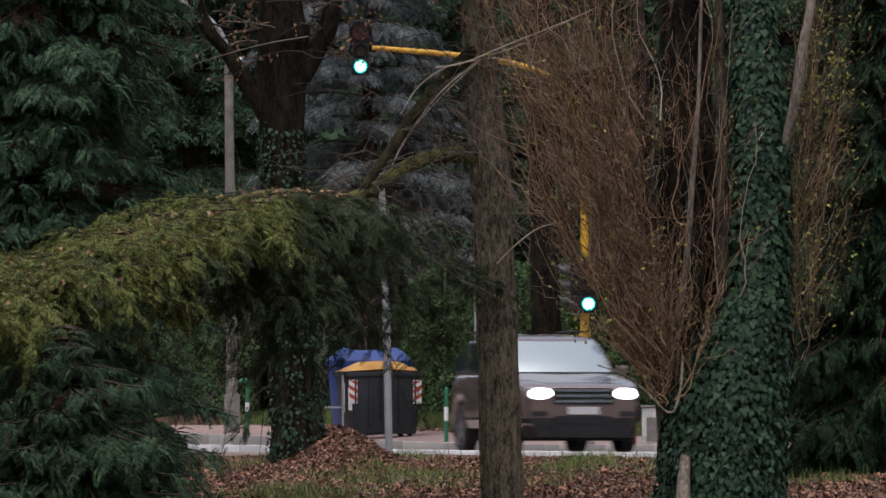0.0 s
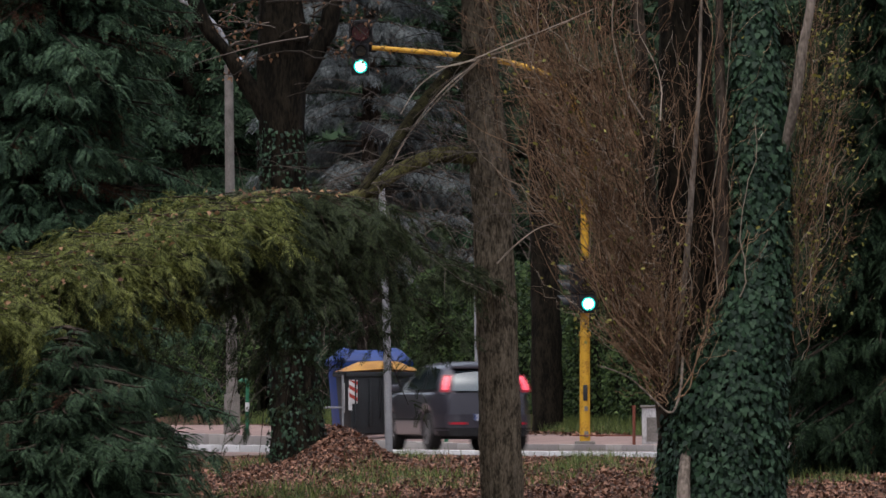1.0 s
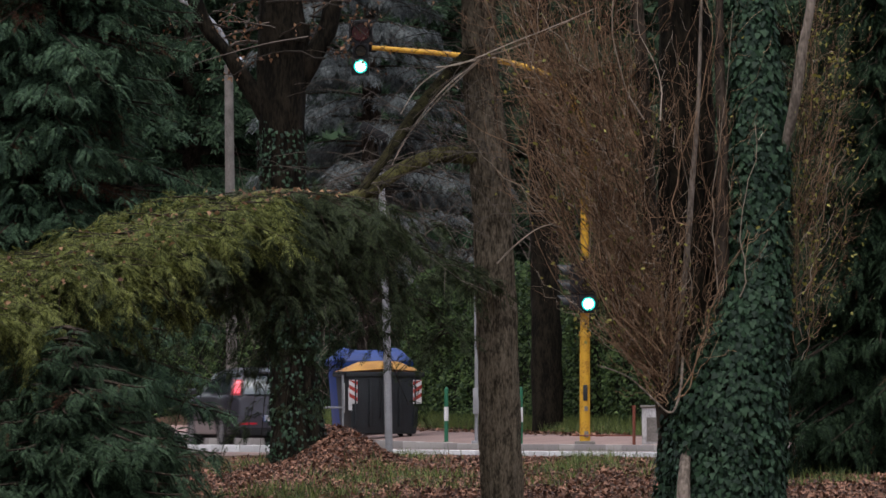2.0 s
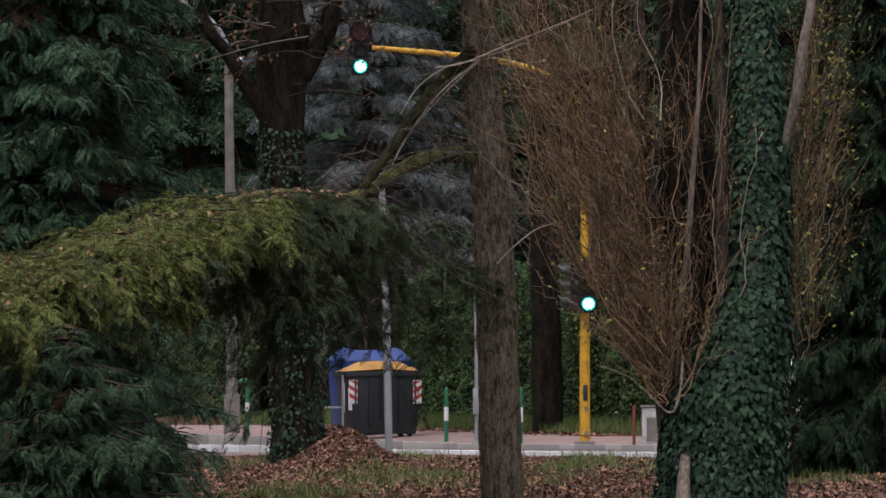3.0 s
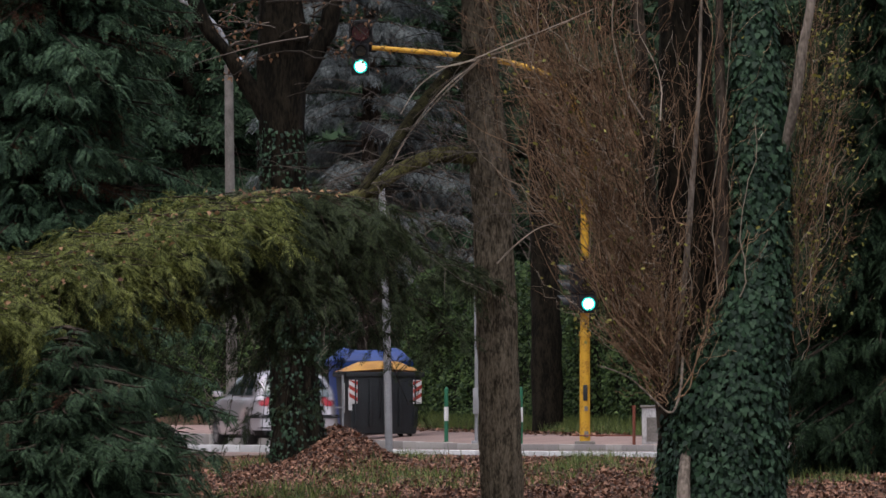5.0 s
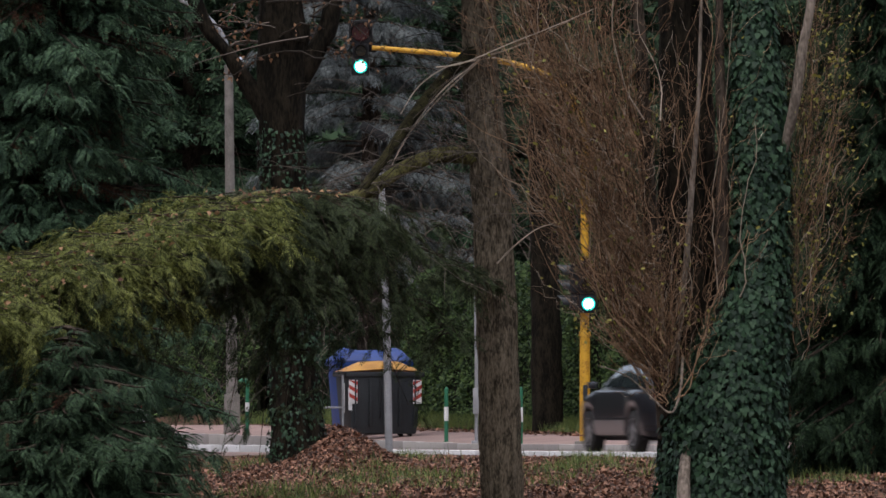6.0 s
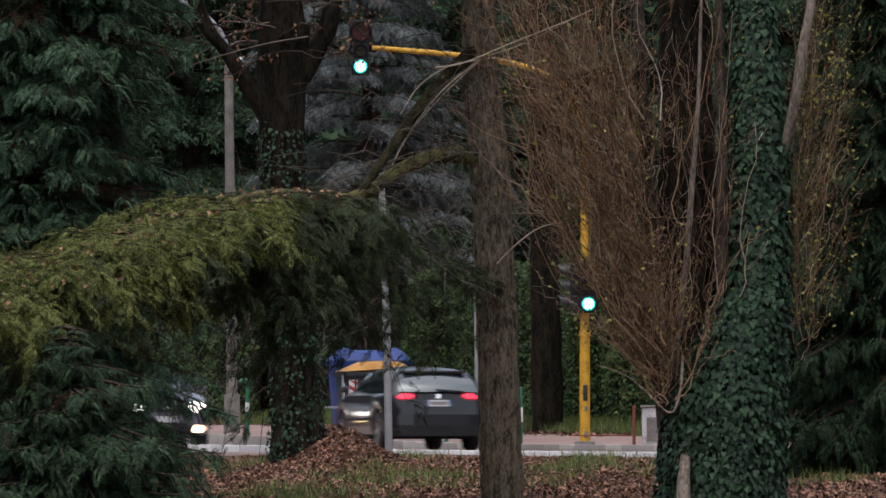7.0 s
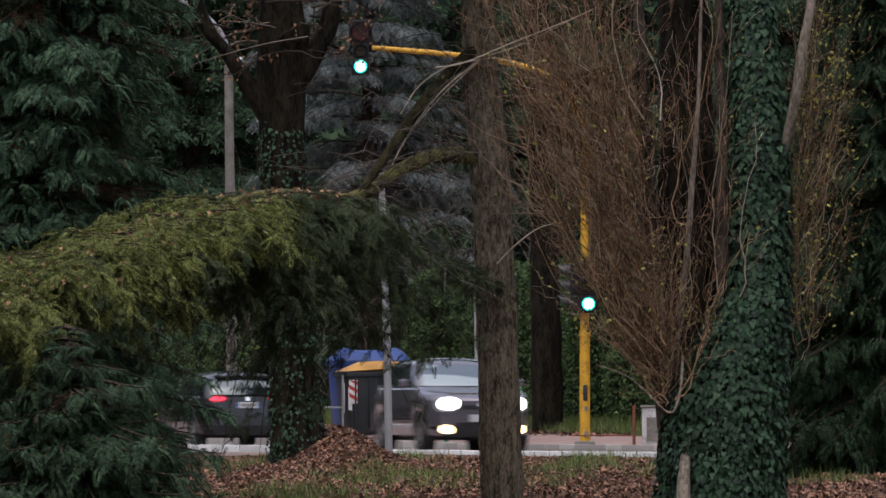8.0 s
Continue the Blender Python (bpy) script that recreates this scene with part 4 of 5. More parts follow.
def thicket():
    """Bare grey undergrowth and arching shoots between road and wood."""
    r = np.random.default_rng(61)
    root = thing("bare_shrub", (0, 186, 0.5), "tangle of bare grey shrub branches behind the hedge", "shrub")
    lines = []
    for _ in range(320):
        x = r.uniform(-5.0, 3.2)
        z = r.uniform(0, 3.8)
        a = r.uniform(-1, 1)
        ln = r.uniform(1.0, 3.2)
        p = bough_line((x, r.uniform(-2, 3), z), np.array([a, r.uniform(-0.3, 0.3), r.uniform(0.4, 1.2)]), ln, r.uniform(0, 0.5), 0, 9)
        p += np.cumsum(r.normal(0, 0.03, (9, 3)), 0)
        lines.append((p, np.linspace(0.009, 0.003, 9)))
    tagged(part("branches", tubes(lines, 4), "twig_grey", root), kind="stuff")


thicket()


def far_wood():
    r = np.random.default_rng(71)
    xs = np.linspace(-60, 60, 61)
    vs, fs = [], []
    zs = np.linspace(-1, 22, 24)
    for z in zs:
        for x in xs:
            b = noise.noise(Vector((x * 0.3, z * 0.3, 9.1))) * 2 + noise.noise(Vector((x * 1.1, z * 1.1, 4.1)))
            vs.append((x, 250 + b, z + (2.5 * noise.noise(Vector((x * 0.2, 0, 7))) if z > 15 else 0)))
    n = len(xs)
    for i in range(len(zs) - 1):
        for j in range(n - 1):
            if abs(lateral(xs[j], 250) + 1.5) > 9:
                fs.append((i * n + j, i * n + j + 1, (i + 1) * n + j + 1, (i + 1) * n + j))
    tagged(part("backdrop", smooth(from_arrays("backdrop", vs, fs), 80), "far"), "dark far wood behind the trees", "woods", kind="structure")
    k = 15000
    x, z = r.uniform(-26, 26, k), r.uniform(0, 21, k)
    pos = np.stack([x, 247 + r.normal(0, 1.2, k), z], -1)
    tagged(part("far_woods", scatter(TUFT, pos, r.normal(0, 1, (k, 3)) - [0, 0, 0.4], r.normal(0, 0.6, (k, 3)) + [0, -0.4, 1], r.uniform(0.6, 1.4, k)), "spruce_dark"), "dense dark evergreen wood in the distance", "woods", kind="stuff")


far_wood()


def horizon_screen():
    """Unseen wood ring closing the park's sides and rear, added to block low light."""
    r = np.random.default_rng(77)
    xs, zs, fs = [], np.linspace(-2, 20, 16), []
    vs = []
    ang = np.linspace(0, 2 * np.pi, 180, endpoint=False)
    for z in zs:
        for a in ang:
            b = 1 + 0.06 * noise.noise(Vector((math.cos(a) * 9, math.sin(a) * 9, z * 0.35)))
            top = 3.5 * noise.noise(Vector((math.cos(a) * 14, math.sin(a) * 14, 2))) if z > 12 else 0
            vs.append((46 * b * math.cos(a), 105 + 165 * b * math.sin(a), z + top))
    n = len(ang)
    for i in range(len(zs) - 1):
        for j in range(n):
            x, y = 46 * math.cos(ang[j]), 105 + 165 * math.sin(ang[j])
            if abs(lateral(x, y) + 1.5) > 9:
                k = (j + 1) % n
                fs.append((i * n + j, i * n + k, (i + 1) * n + k, (i + 1) * n + j))
    tagged(part("woods_edge", smooth(from_arrays("woods_edge", vs, fs), 80), "far"), "unseen ring of dark wood added to block low sky light", "woods", kind="structure")


horizon_screen()


def litter_and_grass():
    r = np.random.default_rng(81)
    n = 95000
    y = r.uniform(80, 131, n)
    x = r.uniform(-4.6, 4.6, n)
    keep = lateral(x, y) < -5.8
    x, y = x[keep], y[keep]
    n = len(x)
    pos = np.stack([x, y, ground_height(x, y) + r.uniform(0.005, 0.05, n)], -1)
    tagged(part("fallen_leaves", scatter(CURLED_LEAF, pos, r.normal(0, 1, (n, 3)) * [1, 1, 0.45], r.normal(0, 0.5, (n, 3)) + [0, 0, 0.8], r.uniform(0.028, 0.065, n)), "litter_leaf"), "thick layer of curled brown fallen leaves", "leaves", kind="stuff")
    n = 16000
    x, y = r.normal(-1.2, 0.5, n), r.normal(104.2, 1.9, n)
    pos = np.stack([x, y, ground_height(x, y) + r.uniform(0.005, 0.05, n)], -1)
    tagged(part("fallen_leaves", scatter(CURLED_LEAF, pos, r.normal(0, 1, (n, 3)) * [1, 1, 0.5], r.normal(0, 0.5, (n, 3)) + [0, 0, 0.8], r.uniform(0.028, 0.06, n)), "litter_leaf"), "heap of brown fallen leaves against the trunk", "leaves", kind="stuff")
    n = 2600
    y = r.uniform(158, 184, n)
    u = r.uniform(4.4, 6.0, n)
    x = on_lane(u, y)
    pos = np.stack([x, y, ground_height(x, y) + 0.02], -1)
    tagged(part("fallen_leaves", scatter(CURLED_LEAF, pos, r.normal(0, 1, (n, 3)) * [1, 1, 0.3], r.normal(0, 0.4, (n, 3)) + [0, 0, 1], r.uniform(0.05, 0.1, n)), "litter_leaf"), "brown fallen leaves along the verge", "leaves", kind="stuff")
    n = 34000
    y = r.uniform(150, 190, n)
    u = r.uniform(5.0, 6.6, n)
    x = on_lane(u, y)
    pos = np.stack([x, y, ground_height(x, y)], -1)
    tagged(part("grass", scatter(BLADE, pos, r.normal(0, 0.35, (n, 3)) + [0, 0, 1], r.normal(0, 1, (n, 3)), r.uniform(0.08, 0.22, n)), "grass"), "rough green grass verge below the hedge", "grass", kind="stuff")
    # tufts on the bank
    pos = []
    for _ in range(900):
        cy = r.uniform(82, 128)
        half = 4.5 * cy / 100
        cx = r.uniform(-0.55, 1.0) * half
        patch = noise.noise(Vector((cx * 0.9, cy * 0.12, 2.2)))
        if lateral(cx, cy) > -6.0 or patch < 0.06:
            continue
        m = int(r.integers(12, 46))
        q = np.stack([cx + r.normal(0, 0.16, m), cy + r.normal(0, 0.5, m)], -1)
        pos.append(np.column_stack([q, ground_height(q[:, 0], q[:, 1])]))
    for cx, cy, m, s in ((1.72, 113, 260, 0.13), (1.45, 104, 160, 0.2), (1.3, 100, 120, 0.2), (-1.0, 92, 150, 0.3), (3.6, 88, 150, 0.3)):
        q = np.stack([cx + r.normal(0, s, m), cy + r.normal(0, 0.6, m)], -1)
        pos.append(np.column_stack([q, ground_height(q[:, 0], q[:, 1])]))
    pos = np.vstack(pos)
    n = len(pos)
    tagged(part("grass", scatter(BLADE, pos, r.normal(0, 0.4, (n, 3)) + [0, 0, 1], r.normal(0, 1, (n, 3)), r.uniform(0.06, 0.22, n)), "grass"), "green grass tufts among fallen leaves on the bank", "grass", kind="stuff")


litter_and_grass()

# ---- street furniture ----


def pipe(points, r0, r1=None, steps=6, sides=14):
    p = curve_points(points, steps)
    return tubes([(p, np.linspace(r0, r0 if r1 is None else r1, len(p)))], sides)


def disc(radius, depth, at, axis="y", seg=28, dome=0.0):
    """A short round drum; axis says which way it faces."""
    bm = bmesh.new()
    bmesh.ops.create_cone(bm, cap_ends=True, segments=seg, radius1=radius, radius2=radius * (1 - dome), depth=depth)
    turn = Matrix.Rotation(radians(90), 4, "X") if axis == "y" else (Matrix.Rotation(radians(-90), 4, "Y") if axis == "x" else Matrix())
    bmesh.ops.transform(bm, matrix=Matrix.Translation(at) @ turn, verts=bm.verts)
    return bm


def visor(radius, depth, at, axis="y"):
    """A half-round hood over a lens, facing -y or -x."""
    bm = bmesh.new()
    n = 18
    rows = []
    for k, d in enumerate((0.0, depth)):
        for rr in (radius, radius - 0.008):
            row = []
            for i in range(n + 1):
                a = radians(-25 + 230 * i / n)
                p = (math.cos(a) * rr, -d * (0.55 + 0.45 * max(0, math.sin(a))) if d else 0.0, math.sin(a) * rr)
                p = p if axis == "y" else (p[1], -p[0], p[2])
                row.append(bm.verts.new(Vector(at) + Vector(p)))
            rows.append(row)
    for a, b in ((0, 2), (1, 3), (2, 3), (0, 1)):
        for i in range(n):
            bm.faces.new((rows[a][i], rows[a][i + 1], rows[b][i + 1], rows[b][i]))
    return bm


def signal_head(root, x, y, zs, radii, facing, lit):
    """Housings, lenses and visors of one head; zs from red down to green."""
    lens = ("dead_red", "dead_amber", "green_rim" if lit else "dead_amber")
    for z, rr, mat in zip(zs, radii, lens):
        w = rr + 0.035
        if facing == "y":
            house = part("housing", box(x - w, x + w, y - 0.08, y + 0.1, z - w, z + w, 0.035), "black", root)
            part("lens", disc(rr, 0.03, (x, y - 0.09, z), "y", dome=0.12), mat, house)
            part("visor", visor(rr + 0.015, 0.20, (x, y - 0.085, z), "y"), "black", house)
            if mat == "green_rim":
                part("lens_centre", disc(rr * 0.76, 0.02, (x, y - 0.112, z), "y", dome=0.1), "green_core", house, "bright lit green lens")
        else:
            house = part("housing", box(x - 0.08, x + 0.1, y - w, y + w, z - w, z + w, 0.035), "black", root)
            part("lens", disc(rr, 0.03, (x - 0.09, y, z), "x", dome=0.12), mat, house)
            part("visor", visor(rr + 0.015, 0.22, (x - 0.085, y, z), "x"), "grey_plastic", house)


def traffic_light():
    x, y = 2.384, 152.0
    root = thing("traffic_light", (0, 0, 0), "yellow traffic light pole with an overhead arm showing green", "traffic light")
    part("footing", box(x - 0.17, x + 0.17, y - 0.2, y + 0.2, -0.1, 0.155, 0.02), "concrete", root)
    low = part("lower_pole", pipe([(x, y, 0.13), (x, y, 1.0), (x, y, 1.93)], 0.090, 0.086), "yellow", root)
    part("inspection_door", box(x - 0.03, x + 0.045, y - 0.104, y - 0.08, 0.83, 1.1, 0.02), "grey_plastic", low)
    part("sticker", box(x - 0.01, x + 0.05, y - 0.101, y - 0.085, 0.66, 0.74, 0.004), "concrete", low)
    part("sticker", box(x - 0.01, x + 0.06, y - 0.103, y - 0.085, 0.22, 0.32, 0.004), "concrete", low)
    part("collar", pipe([(x, y, 1.92), (x, y, 1.97), (x, y, 2.0)], 0.106, 0.09), "yellow", root)
    part("upper_pole", pipe([(x, y, 1.97), (x, y, 3.5), (x, y, 4.8), (x - 0.06, y, 5.5), (x - 0.32, y, 6.08), (x - 0.8, y, 6.38), (x - 1.5, y, 6.56), (x - 2.5, y, 6.68), (x - 3.58, y, 6.77)], 0.076, 0.042, 8), "yellow", root)
    signal_head(root, -1.385, y, (7.03, 6.71, 6.45), (0.165, 0.10, 0.115), "y", True)
    part("bracket", box(-1.42, -1.12, y + 0.08, y + 0.13, 6.7, 6.82, 0.01), "black", root)
    signal_head(root, 2.44, y - 0.22, (3.04, 2.75, 2.455), (0.11, 0.11, 0.115), "y", True)
    signal_head(root, 2.22, y - 0.02, (3.0, 2.75, 2.49), (0.10, 0.10, 0.10), "x", False)


traffic_light()


def lamp_post():
    x, y = -4.2, 180.0
    root = thing("street_lamp", (0, 0, 0), "tall grey concrete street lamp with a curved arm", "street lamp")
    part("base", box(x - 0.17, x + 0.17, y - 0.17, y + 0.17, 0.1, 1.05, 0.03, 0.9), "concrete", root)
    part("pole", pipe([(x, y, 0.9), (x - 0.03, y, 4), (x - 0.07, y, 7.6)], 0.115, 0.085), "concrete", root)
    part("arm", pipe([(x - 0.07, y, 7.5), (x - 0.10, y, 7.95), (x - 0.3, y, 8.35), (x - 0.75, y, 8.75), (x - 1.5, y, 9.1)], 0.05, 0.04), "steel", root)
    part("lantern", box(x - 2.2, x - 1.45, y - 0.15, y + 0.15, 9.02, 9.18, 0.05), "steel", root)
    part("collar", box(x + 0.10, x + 0.26, y - 0.1, y + 0.1, 7.55, 7.75, 0.03), "chrome", root)


lamp_post()


def sign_post():
    root = thing("grey_post", (-0.775, 130.0, -0.03), "grey galvanised post on the leafy roadside bank", "post")
    part("lower_post", pipe([(0, 0, -0.1), (-0.02, 0, 1.0), (-0.04, 0, 2.0)], 0.056, 0.054), "steel", root)
    part("upper_post", pipe([(-0.04, 0, 1.98), (-0.08, 0, 3.2), (-0.12, 0, 4.25)], 0.05, 0.045), "steel", root)
    part("clamp", pipe([(-0.085, 0, 3.28), (-0.085, 0, 3.4)], 0.064), "steel", root)
    part("clamp", pipe([(-0.037, 0, 1.93), (-0.037, 0, 2.06)], 0.064), "steel", root)
    part("bracket", pipe([(-0.12, 0, 4.2), (-0.15, 0, 4.5), (-0.2, 0, 4.62)], 0.016), "black", root)
    part("lamp_box", box(-0.21, 0.21, -0.13, 0.13, -0.06, 0.06, 0.02), "black", root, "dark tilted box on top", pose(-0.22, 0, 4.67, 0, 28, 0))


sign_post()


def slim_post():
    root = thing("slim_post", (0.584, 158.0, 0.12), "slim grey post with a small grey box", "post")
    part("pole", pipe([(0, 0, -0.1), (0, 0, 1.5), (-0.02, 0, 3.1)], 0.032), "steel", root)
    part("box", box(-0.06, 0.06, -0.1, -0.03, 0.5, 0.95, 0.012), "steel", root)
    part("base_plate", box(-0.09, 0.09, -0.09, 0.09, -0.02, 0.03, 0.01), "steel", root)


slim_post()

bollard = thing("bollard", (0.06, 161.8, 0.12), "green metal bollard with a white band", "bollard", "bollards along the pavement")
part("post", pipe([(0, 0, -0.1), (0, 0, 0.4), (0, 0, 0.95)], 0.036), "green", bollard)
part("band", pipe([(0, 0, 0.38), (0, 0, 0.5), (0, 0, 0.63)], 0.040), "white", bollard, "white reflective band")
bmc = bmesh.new()
bmesh.ops.create_uvsphere(bmc, u_segments=12, v_segments=8, radius=0.036)
bmesh.ops.translate(bmc, vec=(0, 0, 0.95), verts=bmc.verts)
part("cap", bmc, "green", bollard)
copy_thing(bollard, pose(1.345, 156.5, 0.10))


def hooked_post():
    root = thing("hooked_post", (-3.83, 177.0, 0.27), "green metal post with a hooked top and white band", "post")
    part("pole", pipe([(0, 0, -0.1), (0, 0, 0.6), (0, 0, 0.98), (-0.05, 0, 1.03), (-0.10, 0, 1.03), (-0.15, 0, 1.0)], 0.036), "green", root)
    part("band", pipe([(0, 0, 0.42), (0, 0, 0.6)], 0.041), "white", root)


hooked_post()


def wheelie_bin(name, at, w, d, h, body, lid, label, striped, humps):
    root = thing(name, at, label, "bin", "recycling bins", turn=HEADING)
    bm = box(-w / 2, w / 2, -d / 2, d / 2, 0.06, h, 0.05)
    for v in bm.verts:
        k = 0.88 + 0.12 * (v.co.z - 0.14) / (h - 0.14)
        v.co.x *= k
        v.co.y *= k
    tub = part("tub", bm, body, root)
    part("rim", box(-w / 2 - 0.04, w / 2 + 0.04, -d / 2 - 0.04, d / 2 + 0.04, h - 0.08, h + 0.01, 0.025), body, root)
    for k in range(5):
        x = -w / 2 + w * (k + 0.5) / 5
        part("rib", box(x - 0.018, x + 0.018, -d / 2 - 0.028, -d / 2 + 0.09, 0.2, h - 0.1, 0.01), body, tub, m=pose(0, 0.0, 0, 0, 0, 0))
    for s in (-1, 1):
        part("handle", pipe([(s * w * 0.07, -d / 2 - 0.02, 0.35), (s * w * 0.07, -d / 2 - 0.07, 0.5), (s * w * 0.07, -d / 2 - 0.07, h - 0.3), (s * w * 0.07, -d / 2 - 0.02, h - 0.15)], 0.016), "black", root)
    vs, fs = [], []
    nx, ny = 24, 10
    for i in range(nx + 1):
        for j in range(ny + 1):
            u, v = i / nx * 2 - 1, j / ny * 2 - 1
            edge = (1 - abs(u) ** 5) * (1 - abs(v) ** 4) if humps else min(1.0, 1.9 * (1 - abs(u))) * (1 - abs(v) ** 3)
            z = h + 0.02 + (0.17 * edge if not humps else edge * (0.20 + 0.09 * math.exp(-(((abs(u) - 0.72) / 0.18) ** 2))))
            z += 0.05 * (1 - v) * 0.5 * (1 - abs(u)) if not humps else 0
            vs.append((u * (w / 2 + 0.05), v * (d / 2 + 0.05), z))
    for i in range(nx):
        for j in range(ny):
            a = i * (ny + 1) + j
            fs.append((a, a + ny + 1, a + ny + 2, a + 1))
    part("lid", smooth(from_arrays("lid", vs, fs), 50), lid, root, "domed plastic lid")
    for sx in (-1, 1):
        for sy in (-1, 1):
            wheel = part("castor", disc(0.085, 0.05, (sx * w * 0.36, sy * d * 0.34, 0.085), "x"), "tyre", root)
            part("fork", box(sx * w * 0.36 - 0.035, sx * w * 0.36 + 0.035, sy * d * 0.34 - 0.03, sy * d * 0.34 + 0.03, 0.09, 0.2, 0.008), "steel", wheel)
    if striped:
        for sx in (-1, 1):
            plate = part("marker_plate", box(sx * w * 0.43 - 0.08, sx * w * 0.43 + 0.08, -d / 2 - 0.022, -d / 2 - 0.008, h - 0.58, h - 0.14, 0.003), "white", root, "red and white striped marker plate")
            for k in range(3):
                z = h - 0.54 + k * 0.15
                bm = bmesh.new()
                q = [(-0.078, 0), (0.078, 0.09 * sx), (0.078, 0.09 * sx + 0.075), (-0.078, 0.075)]
                if sx < 0:
                    q = [(a, b + 0.09) for a, b in q]
                vv = [[bm.verts.new((sx * w * 0.43 + a, yy, min(z + b, h - 0.142))) for a, b in q] for yy in (-d / 2 - 0.027, -d / 2 - 0.021)]
                bm.faces.new(vv[0])
                bm.faces.new(vv[1][::-1])
                for a in range(4):
                    bm.faces.new((vv[0][a], vv[0][(a + 1) % 4], vv[1][(a + 1) % 4], vv[1][a]))
                part("stripe", bm, "red", plate)
    return root


yellow_bin = wheelie_bin("waste_bin", (-1.2, 168.0, 0.20), 1.42, 1.05, 1.2, "grey_plastic", "lid_yellow", "dark grey wheeled bin with a yellow lid", True, False)
part("label_plate", box(-0.722, -0.714, -0.30, -0.20, 0.45, 1.0, 0.002), "white", yellow_bin, "white sticker strip")
part("lifting_bar", pipe([(-0.74, -0.40, 0.55), (-0.98, -0.40, 0.55), (-0.98, 0.3, 0.55), (-0.74, 0.3, 0.55)], 0.018), "steel", yellow_bin, "galvanised tubular side bar")
part("lifting_post", pipe([(-0.78, -0.42, 0.1), (-0.78, -0.42, 0.7), (-0.78, -0.42, 1.15)], 0.022), "steel", yellow_bin)
part("sticker", box(-0.70, -0.63, -0.535, -0.525, 0.5, 0.92, 0.002), "white", yellow_bin, "white notice with a red edge")
wheelie_bin("waste_bin", (-1.40, 171.0, 0.25), 1.38, 1.05, 1.37, "blue", "blue", "blue wheeled recycling bin with a humped lid", False, True)


def gate_pillar():
    root = thing("gate_pillar", (3.46, 149.5, 0.05), "pale concrete gate pillar beside the pavement", "pillar")
    part("shaft", box(-0.17, 0.25, -0.2, 0.2, -0.1, 0.66, 0.02), "pale_plaster", root)
    part("cap", box(-0.2, 0.28, -0.23, 0.23, 0.662, 0.70, 0.015), "concrete", root)
    part("sign_edge", box(-0.1, 0.14, -0.206, -0.195, 0.1, 0.5, 0.002), "concrete", root)
    pole = thing("rusty_post", (3.16, 149.6, 0.05), "thin rust-red metal post", "post")
    part("pole", pipe([(0, 0, -0.1), (0, 0, 0.7)], 0.026), "rust", pole)
    part("rail", pipe([(0, 0, 0.2), (-0.5, 0.3, 0.2), (-1.0, 0.6, 0.2)], 0.012), "rust", pole)


gate_pillar()

# ---- cars: y forward, x to the right ----
FRACTIONS = ((0.0, 0.90), (0.04, 0.955), (0.14, 0.985), (0.34, 1.0), (0.56, 1.0), (0.72, 0.985), (0.86, 0.965), (0.95, 0.94), (1.0, 0.88))


class Shape:
    """The body's measures and the places on its skin."""

    def __init__(self, s):
        self.s = s
        self.L, self.W, self.H = s["L"], s["W"], s["H"]

    def half_width(self, y):
        e = min(y + self.L / 2, self.L / 2 - y)
        return self.W / 2 * (1 - self.s.get("round", 0.24) * max(0.0, 1 - e / 0.75) ** 2.3)

    def top(self, y):
        s, f = self.s, self.L / 2
        return float(np.interp(y, [-f, -f + 0.06, s["cowl"], f - 0.55, f - 0.18, f - 0.04, f], [s["belt"] - 0.03, s["belt"], s["belt"], s["hood"], s["hood"] - 0.4 * s["nose"], s["hood"] - 0.75 * s["nose"], s["hood"] - s["nose"]]))

    def bottom(self, y):
        z = self.s.get("sill", 0.24)
        for yw in self.s["axles"]:
            d, r = abs(y - yw), self.s["wheel"] + 0.055
            if d < r:
                z = max(z, self.s["wheel"] + math.sqrt(r * r - d * d))
        return z

    def flank(self, z):
        s = self.s
        return float(np.interp((z - s.get("sill", 0.24)) / (s["belt"] - s.get("sill", 0.24)), [f for f, _ in FRACTIONS], [k for _, k in FRACTIONS]))

    def lean(self, y, z):
        """How far the end faces are drawn in above the bumper."""
        e, sign, k = (y + self.L / 2, 1, self.s.get("tail_lean", 0.10)) if y < 0 else (self.L / 2 - y, -1, self.s.get("nose_lean", 0.10))
        return sign * k * max(0.0, 1 - e / 0.4) * max(0.0, min(1.3, (z - 0.52) / 0.45))

    def end_point(self, front, p, z, off):
        """A point on the skin round the nose or tail; p runs over the width, past 1 it turns down the flank."""
        f = self.L / 2
        a = abs(p)
        if a <= 1:
            y, x = f, a * self.half_width(f)
        else:
            y = f - (a - 1) * 0.55
            x = self.half_width(y)
        nose = min(1.0, max(0.0, a - 0.75) / 0.35)
        x = x * self.flank(z) + off * nose
        yy = (y if front else -y)
        yy += self.lean(yy, z) + (off if front else -off) * (1 - 0.6 * nose)
        return Vector((x * (1 if p > 0 else -1), yy, z))

    def house(self, h):
        s = self.s
        return s["ws"][0] + (s["ws"][1] - s["ws"][0]) * h**1.15, s["rw"][0] + (s["rw"][1] - s["rw"][0]) * h**1.6, self.W / 2 * (0.91 + (s["roof"] - 0.91) * h**1.35)

    def arch(self, y, h):
        """How far the roofline falls away towards its ends."""
        f, r, _ = self.house(1.0)
        mid = r + (f - r) * 0.6
        k = (y - mid) / ((f - mid) if y > mid else (mid - r))
        return -self.s.get("arch", 0.07) * min(1.0, max(0.0, h)) ** 2 * min(1.3, k * k)

    def house_z(self, h):
        return self.s["belt"] - 0.02 + (self.H - 0.03 - self.s["belt"] + 0.02) * h


